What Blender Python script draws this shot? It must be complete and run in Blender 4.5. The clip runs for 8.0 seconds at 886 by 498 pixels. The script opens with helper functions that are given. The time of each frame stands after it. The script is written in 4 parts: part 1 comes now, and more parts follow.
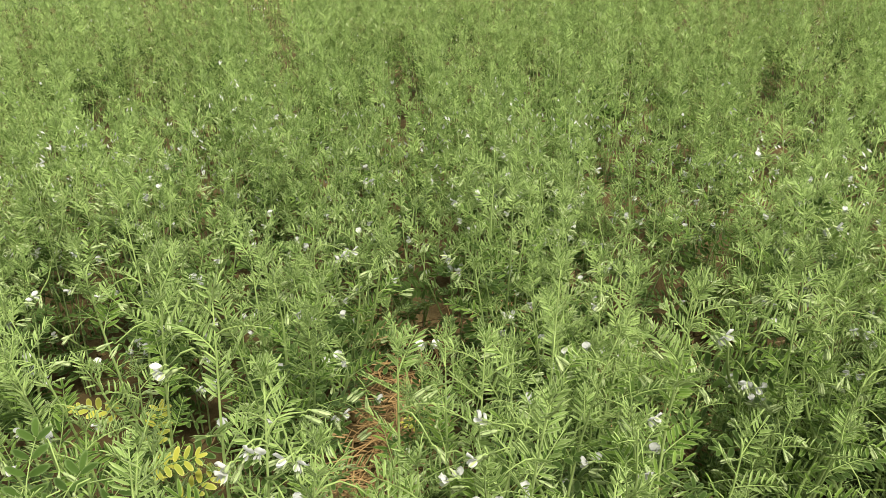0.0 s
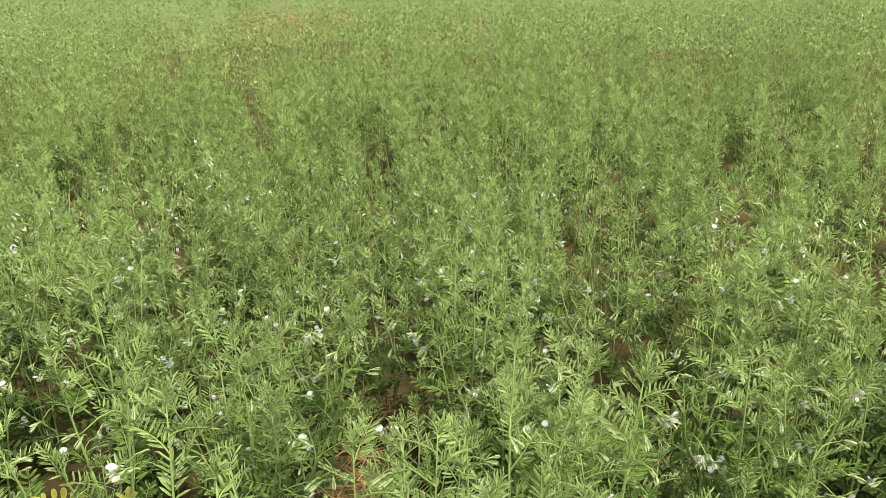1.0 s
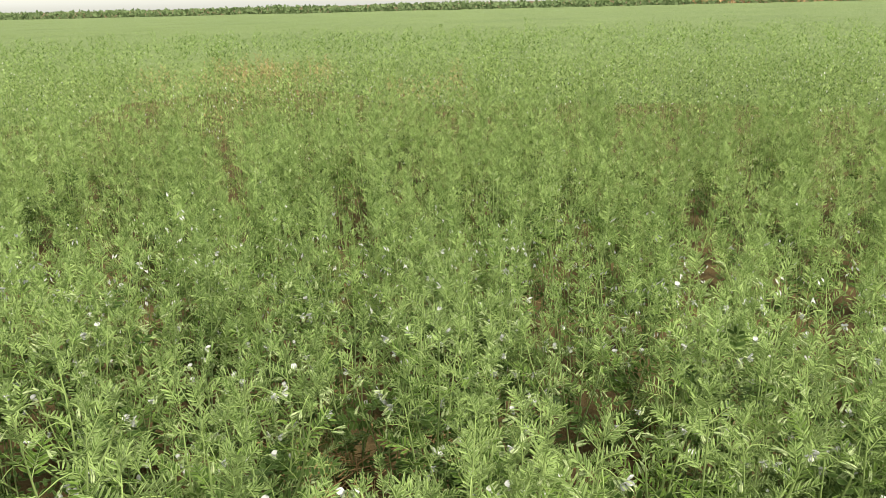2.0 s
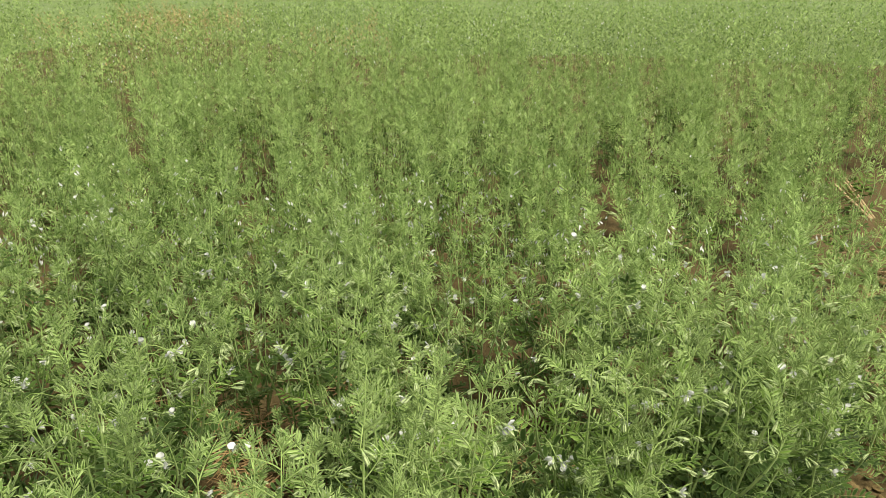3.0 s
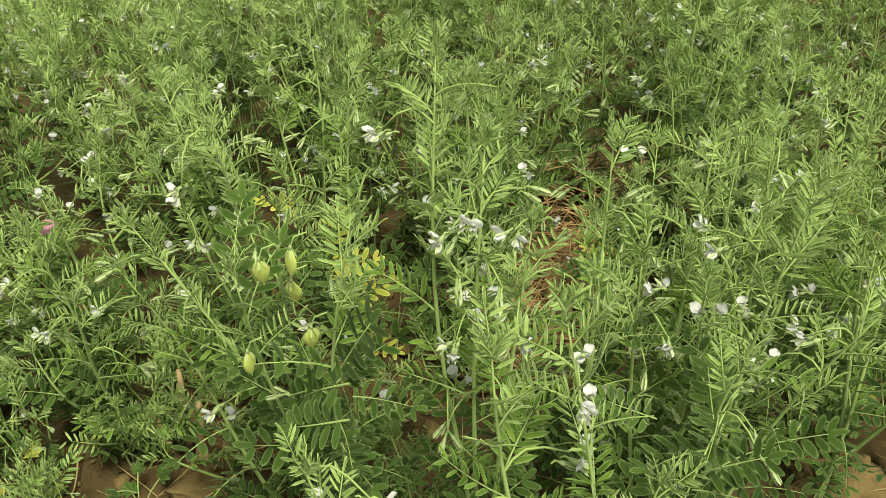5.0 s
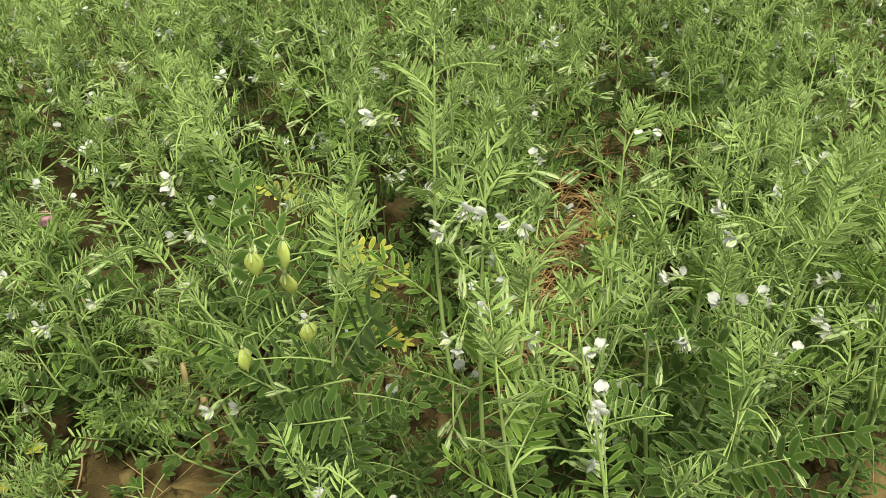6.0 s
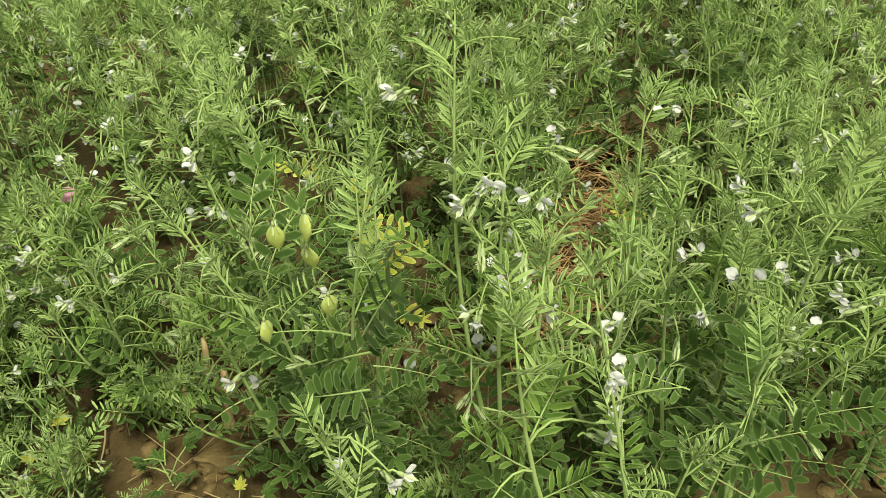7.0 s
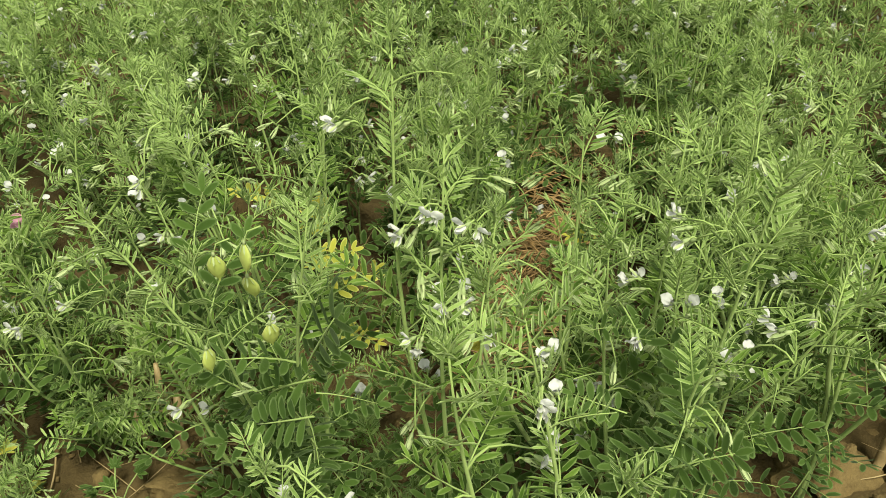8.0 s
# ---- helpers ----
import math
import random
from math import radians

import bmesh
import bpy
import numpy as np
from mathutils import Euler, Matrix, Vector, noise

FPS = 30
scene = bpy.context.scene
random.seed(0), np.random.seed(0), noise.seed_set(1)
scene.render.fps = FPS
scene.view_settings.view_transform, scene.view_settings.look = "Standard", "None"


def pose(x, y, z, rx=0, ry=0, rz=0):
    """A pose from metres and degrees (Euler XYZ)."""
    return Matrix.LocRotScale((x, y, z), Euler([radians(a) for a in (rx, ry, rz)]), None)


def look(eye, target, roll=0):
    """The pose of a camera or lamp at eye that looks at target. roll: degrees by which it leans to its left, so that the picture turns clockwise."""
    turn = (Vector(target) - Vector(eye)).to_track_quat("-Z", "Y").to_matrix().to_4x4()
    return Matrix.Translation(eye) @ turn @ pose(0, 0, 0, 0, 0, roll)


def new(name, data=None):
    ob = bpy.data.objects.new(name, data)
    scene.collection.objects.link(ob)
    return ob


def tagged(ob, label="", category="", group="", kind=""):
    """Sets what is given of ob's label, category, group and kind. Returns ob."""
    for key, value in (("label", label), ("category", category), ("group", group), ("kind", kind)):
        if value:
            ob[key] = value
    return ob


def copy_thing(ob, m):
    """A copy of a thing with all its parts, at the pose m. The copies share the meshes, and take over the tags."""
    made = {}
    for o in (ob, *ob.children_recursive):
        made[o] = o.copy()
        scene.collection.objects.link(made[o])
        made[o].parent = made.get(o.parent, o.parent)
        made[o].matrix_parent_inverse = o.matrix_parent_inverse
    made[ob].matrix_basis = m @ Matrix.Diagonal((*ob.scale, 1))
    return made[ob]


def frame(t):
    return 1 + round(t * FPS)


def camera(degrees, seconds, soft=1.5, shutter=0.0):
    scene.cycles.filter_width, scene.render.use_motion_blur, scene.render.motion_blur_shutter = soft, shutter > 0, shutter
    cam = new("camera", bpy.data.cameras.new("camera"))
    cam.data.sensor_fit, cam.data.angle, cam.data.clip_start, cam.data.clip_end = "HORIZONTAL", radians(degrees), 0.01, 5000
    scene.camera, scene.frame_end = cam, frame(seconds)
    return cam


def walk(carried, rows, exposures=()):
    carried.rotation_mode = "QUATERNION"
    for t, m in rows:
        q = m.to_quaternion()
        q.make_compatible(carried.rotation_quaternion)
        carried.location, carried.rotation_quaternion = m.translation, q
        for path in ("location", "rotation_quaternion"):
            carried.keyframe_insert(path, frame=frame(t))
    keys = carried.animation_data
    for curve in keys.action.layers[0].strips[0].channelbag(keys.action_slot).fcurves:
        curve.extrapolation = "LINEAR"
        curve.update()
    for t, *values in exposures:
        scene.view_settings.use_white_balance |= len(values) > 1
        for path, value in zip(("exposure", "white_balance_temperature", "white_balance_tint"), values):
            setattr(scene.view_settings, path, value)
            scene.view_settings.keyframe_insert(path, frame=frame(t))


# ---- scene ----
cam = camera(56.9, 8.0, soft=0.65)
PATH = [
    (0, (0.413, 0.468, 0.705), (0.006, 2.249, -0.109), -1.5),
    (0.5, (0.431, 0.458, 0.717), (0.019, 2.274, -0.013), -2.8),
    (1, (0.442, 0.459, 0.738), (0.064, 2.301, 0.055), -2.1),
    (1.2, (0.449, 0.457, 0.739), (0.081, 2.318, 0.105), -2.0),
    (2.3, (0.467, 0.45, 0.759), (0.201, 2.346, 0.182), -0.6),
    (2.4, (0.476, 0.443, 0.759), (0.245, 2.342, 0.173), -0.4),
    (2.5, (0.474, 0.452, 0.758), (0.255, 2.349, 0.167), -0.5),
    (3, (0.49, 0.45, 0.76), (0.354, 2.323, 0.07), -0.3),
    (3.5, (0.472, 0.448, 0.725), (0.191, 2.177, -0.239), -0.8),
    (4, (0.422, 0.451, 0.695), (-0.028, 2.106, -0.333), -1.6),
    (4.5, (0.39, 0.45, 0.672), (-0.183, 2.038, -0.4), -2.2),
    (4.7, (0.363, 0.455, 0.654), (-0.278, 2.011, -0.426), -2.1),
    (5.8, (0.348, 0.491, 0.624), (-0.35, 2.003, -0.484), -3.6),
    (6, (0.353, 0.49, 0.623), (-0.355, 1.994, -0.489), -4.1),
    (6.5, (0.351, 0.487, 0.62), (-0.369, 1.963, -0.521), -4.3),
    (7, (0.353, 0.484, 0.622), (-0.381, 1.949, -0.525), -4.7),
    (7.5, (0.358, 0.486, 0.624), (-0.379, 1.951, -0.521), -4.9),
    (8, (0.37, 0.488, 0.631), (-0.304, 2.004, -0.487), -3.5),
]
# seconds, stops, kelvin, tint
EXPOSURES = [(0, 1.27, 7150, 2), (2.4, 1.25, 7050, 4), (3.0, 1.2, 7150, 2), (3.6, 1.06, 7550, -6), (8, 1.1, 7500, -7)]
walk(cam, [(t, look(eye, target, roll)) for t, eye, target, roll in PATH], EXPOSURES)

# ---- world and light: a bright hazy sky with a soft sun ----
SUN_ELEVATION, SUN_BEARING = 62.0, 132.0
world = bpy.data.worlds.new("sky")
scene.world = world
world.use_nodes = True
wn = world.node_tree.nodes
sky = wn.new("ShaderNodeTexSky")
sky.sky_type = "NISHITA"
sky.sun_disc = False
sky.sun_elevation = radians(SUN_ELEVATION)
sky.sun_rotation = radians(SUN_BEARING)
sky.air_density, sky.dust_density, sky.ozone_density = 1.0, 1.0, 1.0
wn["Background"].inputs["Strength"].default_value = 0.10
haze = wn.new("ShaderNodeHueSaturation")
haze.inputs["Saturation"].default_value = 0.08
world.node_tree.links.new(sky.outputs[0], haze.inputs["Color"])
world.node_tree.links.new(haze.outputs[0], wn["Background"].inputs["Color"])
lamp = bpy.data.lights.new("sun", "SUN")
lamp.energy, lamp.angle, lamp.color = 3.3, radians(14), (1.0, 0.95, 0.86)
sun = new("sun", lamp)
a, e = radians(SUN_BEARING), radians(SUN_ELEVATION)
sun.matrix_world = look((math.sin(a) * math.cos(e) * 30, math.cos(a) * math.cos(e) * 30, math.sin(e) * 30), (0, 0, 0))

# ---- materials ----


def shader(name, rough=0.6):
    mat = bpy.data.materials.new(name)
    mat.use_nodes = True
    nodes, links = mat.node_tree.nodes, mat.node_tree.links
    bsdf = nodes["Principled BSDF"]
    bsdf.inputs["Roughness"].default_value = rough
    return mat, nodes, links, bsdf


def mix_colour(nodes, links, fac, a, b):
    m = nodes.new("ShaderNodeMix")
    m.data_type = "RGBA"
    for socket, value in ((m.inputs[0], fac), (m.inputs[6], a), (m.inputs[7], b)):
        if isinstance(value, (tuple, float, int)):
            socket.default_value = (*value, 1) if isinstance(value, tuple) else value
        else:
            links.new(value, socket)
    return m.outputs[2]


def maths(nodes, links, op, a, b=0.0, c=0.0):
    m = nodes.new("ShaderNodeMath")
    m.operation = op
    for socket, value in zip(m.inputs, (a, b, c)):
        if isinstance(value, (float, int)):
            socket.default_value = value
        else:
            links.new(value, socket)
    return m.outputs[0]


def noise_tex(nodes, links, scale, detail=3.0, rough=0.55):
    coords = nodes.new("ShaderNodeNewGeometry")
    n = nodes.new("ShaderNodeTexNoise")
    n.inputs["Scale"].default_value, n.inputs["Detail"].default_value, n.inputs["Roughness"].default_value = scale, detail, rough
    links.new(coords.outputs["Position"], n.inputs["Vector"])
    return n.outputs[0]


def ramp(nodes, links, fac, low, high):
    r = nodes.new("ShaderNodeMapRange")
    r.inputs[1].default_value, r.inputs[2].default_value = low, high
    links.new(fac, r.inputs[0])
    return r.outputs[0]


def bump(nodes, links, bsdf, height, strength, distance):
    b = nodes.new("ShaderNodeBump")
    b.inputs["Strength"].default_value, b.inputs["Distance"].default_value = strength, distance
    links.new(height, b.inputs["Height"])
    links.new(b.outputs[0], bsdf.inputs["Normal"])


def plant_mat(name, dark, light, rim, through_share=0.26, rough=0.72):
    """Thin green tissue: two greens mixed by piece, patch and place, a pale hairy margin, and light let through."""
    mat, nodes, links, bsdf = shader(name, rough)
    info, geo, uv = nodes.new("ShaderNodeObjectInfo"), nodes.new("ShaderNodeNewGeometry"), nodes.new("ShaderNodeUVMap")
    patch = ramp(nodes, links, noise_tex(nodes, links, 1.7, 3), 0.35, 0.65)
    fine = ramp(nodes, links, noise_tex(nodes, links, 420, 2), 0.3, 0.7)
    f = maths(nodes, links, "MULTIPLY_ADD", info.outputs["Random"], 0.16, maths(nodes, links, "MULTIPLY", geo.outputs["Random Per Island"], 0.58))
    f = maths(nodes, links, "MULTIPLY_ADD", patch, 0.18, f)
    f = maths(nodes, links, "MULTIPLY_ADD", fine, 0.08, f)
    f = ramp(nodes, links, f, 0.2, 0.86)
    col = mix_colour(nodes, links, f, dark, light)
    sep = nodes.new("ShaderNodeSeparateXYZ")
    links.new(uv.outputs[0], sep.inputs[0])
    edge = ramp(nodes, links, sep.outputs[0], 0.62, 1.0)
    col = mix_colour(nodes, links, maths(nodes, links, "MULTIPLY", edge, 0.8), col, rim)
    links.new(col, bsdf.inputs["Base Color"])
    bsdf.inputs["Specular IOR Level"].default_value = 0.16
    bsdf.inputs["Sheen Weight"].default_value = 0.08
    bump(nodes, links, bsdf, fine, 0.25, 0.0006)
    tr = nodes.new("ShaderNodeBsdfTranslucent")
    links.new(mix_colour(nodes, links, 0.5, col, light), tr.inputs["Color"])
    mixed = nodes.new("ShaderNodeMixShader")
    mixed.inputs[0].default_value = through_share
    links.new(bsdf.outputs[0], mixed.inputs[1])
    links.new(tr.outputs[0], mixed.inputs[2])
    links.new(mixed.outputs[0], nodes["Material Output"].inputs["Surface"])
    return mat


# Lower and middle greens: naturally darker leaves, deepened further for shade in the stand.
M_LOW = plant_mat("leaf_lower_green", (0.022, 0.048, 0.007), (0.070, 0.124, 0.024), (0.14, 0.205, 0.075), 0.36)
# Upper green and rim are paled and greyed for sky sheen on the hairs.
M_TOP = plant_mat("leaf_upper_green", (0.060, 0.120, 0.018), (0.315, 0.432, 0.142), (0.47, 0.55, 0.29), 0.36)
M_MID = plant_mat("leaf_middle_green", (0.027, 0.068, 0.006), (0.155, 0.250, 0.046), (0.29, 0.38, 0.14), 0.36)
M_STEM = plant_mat("stem_pale_green", (0.17, 0.25, 0.070), (0.31, 0.40, 0.145), (0.42, 0.48, 0.24), 0.12)
M_CALYX = plant_mat("bud_pale_green", (0.26, 0.34, 0.15), (0.41, 0.48, 0.25), (0.49, 0.54, 0.34), 0.3)
M_PETAL = plant_mat("petal_white", (0.52, 0.52, 0.55), (0.68, 0.68, 0.70), (0.70, 0.70, 0.73), 0.4)
M_PINK = plant_mat("petal_pink", (0.52, 0.19, 0.34), (0.66, 0.36, 0.50), (0.70, 0.46, 0.58), 0.35)
M_POD = plant_mat("pod_yellow_green", (0.34, 0.42, 0.09), (0.52, 0.58, 0.18), (0.50, 0.52, 0.20), 0.4)
M_YELLOW = plant_mat("leaf_yellowing", (0.26, 0.30, 0.05), (0.50, 0.46, 0.08), (0.55, 0.52, 0.18), 0.4)


def straw_mat(name, dark, light):
    mat, nodes, links, bsdf = shader(name, 0.6)
    info = nodes.new("ShaderNodeObjectInfo")
    geo = nodes.new("ShaderNodeNewGeometry")
    f = maths(nodes, links, "MULTIPLY_ADD", info.outputs["Random"], 0.35, maths(nodes, links, "MULTIPLY", geo.outputs["Random Per Island"], 0.4))
    n = ramp(nodes, links, noise_tex(nodes, links, 160, 4), 0.3, 0.7)
    f = maths(nodes, links, "MULTIPLY_ADD", n, 0.3, f)
    links.new(mix_colour(nodes, links, f, dark, light), bsdf.inputs["Base Color"])
    bump(nodes, links, bsdf, n, 0.5, 0.001)
    return mat


M_STRAW = straw_mat("straw_tan", (0.15, 0.10, 0.045), (0.36, 0.27, 0.14))
M_DRY = straw_mat("dry_weed_russet", (0.12, 0.066, 0.024), (0.48, 0.31, 0.14))


def soil_mat(name, dark, light, fine_scale=90):
    mat, nodes, links, bsdf = shader(name, 0.95)
    big = ramp(nodes, links, noise_tex(nodes, links, 6, 4), 0.3, 0.7)
    small = ramp(nodes, links, noise_tex(nodes, links, fine_scale, 6, 0.7), 0.28, 0.72)
    grit = ramp(nodes, links, noise_tex(nodes, links, 520, 3, 0.7), 0.35, 0.65)
    f = maths(nodes, links, "MULTIPLY_ADD", big, 0.4, maths(nodes, links, "MULTIPLY_ADD", small, 0.4, maths(nodes, links, "MULTIPLY", grit, 0.2)))
    links.new(mix_colour(nodes, links, f, dark, light), bsdf.inputs["Base Color"])
    bsdf.inputs["Specular IOR Level"].default_value = 0.13
    bump(nodes, links, bsdf, maths(nodes, links, "MULTIPLY_ADD", grit, 0.4, small), 0.7, 0.004)
    return mat


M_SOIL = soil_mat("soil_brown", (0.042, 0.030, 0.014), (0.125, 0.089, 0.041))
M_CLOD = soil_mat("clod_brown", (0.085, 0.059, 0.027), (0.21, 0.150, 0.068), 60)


def canopy_mat():
    mat, nodes, links, bsdf = shader("far_crop_green", 0.9)
    big = ramp(nodes, links, noise_tex(nodes, links, 0.35, 4), 0.3, 0.7)
    small = ramp(nodes, links, noise_tex(nodes, links, 14, 4, 0.7), 0.3, 0.7)
    f = maths(nodes, links, "MULTIPLY_ADD", big, 0.45, maths(nodes, links, "MULTIPLY", small, 0.55))
    links.new(mix_colour(nodes, links, f, (0.080, 0.122, 0.034), (0.145, 0.198, 0.064)), bsdf.inputs["Base Color"])
    bump(nodes, links, bsdf, small, 0.8, 0.05)
    return mat


M_FAR = canopy_mat()
# Hedge green is lightened to paint in the haze of distance.
M_HEDGE = plant_mat("hedge_hazed_green", (0.115, 0.165, 0.07), (0.15, 0.205, 0.09), (0.16, 0.215, 0.1), 0.3)

# ---- mesh building ----
rng = random.Random(11)


class Soup:
    """Corners, faces, a value across each piece (0 middle, 1 margin) and a material slot for each face."""

    def __init__(self):
        self.v, self.f, self.u, self.m = [], [], [], []

    def add(self, verts, faces, across=None, slot=0):
        k = len(self.v)
        self.v += [tuple(p) for p in verts]
        self.u += list(across) if across is not None else [0.3] * len(verts)
        self.f += [tuple(k + i for i in face) for face in faces]
        self.m += [slot] * len(faces)

    def join(self, other, m, slot=None):
        k = len(self.v)
        self.v += [tuple(m @ Vector(p)) for p in other.v]
        self.u += other.u
        self.f += [tuple(k + i for i in face) for face in other.f]
        self.m += other.m if slot is None else [slot] * len(other.f)

    def mesh(self, name, mats, smooth=True):
        me = bpy.data.meshes.new(name)
        me.from_pydata(self.v, [], self.f)
        for mat in mats:
            me.materials.append(mat)
        me.polygons.foreach_set("material_index", self.m)
        me.polygons.foreach_set("use_smooth", [smooth] * len(self.f))
        uv = me.uv_layers.new(name="UVMap")
        corner = np.empty(len(me.loops), dtype=np.int32)
        me.loops.foreach_get("vertex_index", corner)
        flat = np.zeros((len(corner), 2), dtype=np.float32)
        flat[:, 0] = np.asarray(self.u, dtype=np.float32)[corner]
        uv.data.foreach_set("uv", flat.ravel())
        me.update()
        return me


def part(name, me, parent, m=None, label=""):
    ob = new(name, me)
    ob.parent = parent
    if m is not None:
        ob.matrix_basis = m
    return tagged(ob, label) if label else ob


def tube(soup, pts, radii, sides=5, slot=0, across=0.3):
    """A round stalk along the points."""
    pts = [Vector(p) for p in pts]
    rings = []
    for i, p in enumerate(pts):
        d = (pts[min(i + 1, len(pts) - 1)] - pts[max(i - 1, 0)]).normalized()
        x = d.cross(Vector((0.31, 0.87, 0.13))).normalized()
        y = d.cross(x)
        rings.append([p + (x * math.cos(t) + y * math.sin(t)) * radii[i] for t in (2 * math.pi * k / sides for k in range(sides))])
    faces = [(i * sides + k, i * sides + (k + 1) % sides, (i + 1) * sides + (k + 1) % sides, (i + 1) * sides + k) for i in range(len(pts) - 1) for k in range(sides)]
    faces.append(tuple(range((len(pts) - 1) * sides, len(pts) * sides)))
    soup.add([q for r in rings for q in r], faces, [across] * (sides * len(pts)), slot)


def leaflet(soup, p, d, n, length, width, fold, curl=0.0, detail=2, slot=0):
    """One leaflet, folded along its midrib; detail 2: six faces, 1 and 0: two."""
    d, n = d.normalized(), n.normalized()
    s = d.cross(n).normalized()
    n = s.cross(d)
    c, q = math.cos(fold) * width / 2, math.sin(fold) * width / 2

    def mid(t):
        return p + d * (length * t) - n * (curl * length * t * t)

    if detail == 0:
        soup.add([p, mid(0.5) + s * c + n * q, mid(1), mid(0.5) - s * c + n * q], [(0, 1, 2), (0, 2, 3)], [0, 1, 0.6, 1], slot)
        return
    if detail == 1:
        v = [p, mid(1)] + [mid(t) + s * (k * c * w) + n * (q * w) for k in (1, -1) for t, w in ((0.22, 0.86), (0.72, 0.92))]
        soup.add(v, [(0, 2, 3, 1), (0, 1, 5, 4)], [0, 0.7, 1, 1, 1, 1], slot)
        return
    v, across = [mid(0), mid(0.33), mid(0.68), mid(1)], [0, 0, 0, 1]
    for side in (1, -1):
        for t, w in ((0.09, 0.52), (0.32, 0.95), (0.68, 0.97), (0.93, 0.58)):
            v.append(mid(t) + s * (side * c * w) + n * (q * w))
            across.append(1)
    f = []
    for k in (4, 8):
        f += [(0, k, k + 1, 1), (1, k + 1, k + 2, 2), (2, k + 2, k + 3, 3)]
    f = [tuple(reversed(face)) if i > 2 else face for i, face in enumerate(f)]
    soup.add(v, f, across, slot)


def leaf(r, kind, detail):
    """A pinnate leaf that grows along +Y with its face to +Z."""
    soup = Soup()
    if kind == "low":
        pairs, length, ll, lw, fold, lift, ang = r.randint(5, 6), r.uniform(0.044, 0.056), 0.0140, 0.0054, 0.15, 0.1, 72
    elif kind == "mid":
        pairs, length, ll, lw, fold, lift, ang = r.randint(6, 7), r.uniform(0.036, 0.047), 0.0132, 0.0031, 0.32, 0.24, 66
    elif kind == "top":
        pairs, length, ll, lw, fold, lift, ang = r.randint(7, 8), r.uniform(0.026, 0.036), 0.0115, 0.0021, 0.5, 0.36, 60
    else:
        pairs, length, ll, lw, fold, lift, ang = 5, r.uniform(0.014, 0.020), 0.0080, 0.0018, 0.6, 0.4, 46
    if detail == 0:
        pairs, ll, lw = 5, ll * 1.1, lw * 1.35
    arch = r.uniform(-0.2, 0.45)
    bend = r.uniform(-0.15, 0.15)

    def spine(t):
        return Vector((bend * length * t * t, length * t, -arch * length * t * t + 0.08 * length * t))

    steps = 4 if detail == 2 else 3
    tip = 1.0 if kind in ("low",) else 1.12
    if detail < 2:
        a, b = spine(0), spine(1)
        soup.add([a + Vector((0.0007, 0, 0)), b, a - Vector((0.0007, 0, 0))], [(0, 1, 2)], [0.3] * 3, 0)
    else:
        tube(soup, [spine(tip * i / steps) for i in range(steps + 1)], [0.0008 - 0.0005 * i / steps for i in range(steps + 1)], 3, 1)
    for i in range(pairs):
        t = 0.16 + 0.82 * i / (pairs - 1)
        size = (0.82 + 0.3 * math.sin(math.pi * (0.2 + 0.7 * t))) * r.uniform(0.88, 1.1)
        for side in (1, -1):
            if detail < 2 and r.random() < 0.04:
                continue
            loose = 1.0 if kind == "low" else 1.5 if detail == 2 else 1.9
            g = radians(ang - 14 * t + r.uniform(-9, 9) * loose)
            up = lift + r.uniform(-0.15, 0.15)
            d = Vector((side * math.sin(g), math.cos(g), up))
            n = Vector((-side * up * 0.8, -0.1, 1)) + Vector((r.uniform(-0.28, 0.28), r.uniform(-0.28, 0.28), 0)) * loose
            leaflet(soup, spine(t) + Vector((side * 0.0006, r.uniform(-0.001, 0.001), 0)), d, n, ll * size, lw * size * r.uniform(0.88, 1.12), fold * r.uniform(0.5, 1.3), r.uniform(-0.05, 0.22), detail if kind == "low" else min(detail, 1))
    if kind == "low" or r.random() < 0.35:
        leaflet(soup, spine(1), Vector((bend, 1, 0.1)), Vector((0, 0, 1)), ll * 0.9, lw * 0.9, fold, 0.1, detail)
    return soup


def basis(y, z_hint, at, scale=1.0, turn=0.0):
    """A pose at a place whose Y runs along y and whose Z leans to z_hint."""
    y = Vector(y).normalized()
    x = y.cross(Vector(z_hint)).normalized()
    z = x.cross(y)
    m = Matrix((x, y, z)).transposed().to_4x4()
    return Matrix.Translation(at) @ m @ Matrix.Rotation(turn, 4, "Y") @ Matrix.Scale(scale, 4)


KINDS = ("low", "mid", "top", "bud")
LEAVES = {d: {k: [leaf(random.Random(100 * i + 7 * d + len(k) + ord(k[0])), k, d) for i in range(5)] for k in KINDS} for d in (0, 1, 2)}
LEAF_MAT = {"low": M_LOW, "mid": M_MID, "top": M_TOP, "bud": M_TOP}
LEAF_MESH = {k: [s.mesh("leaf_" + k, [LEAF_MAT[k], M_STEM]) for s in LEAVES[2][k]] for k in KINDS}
YELLOW_MESH = [s.mesh("leaf_yellow", [M_YELLOW, M_STEM]) for s in LEAVES[2]["low"][:2]]


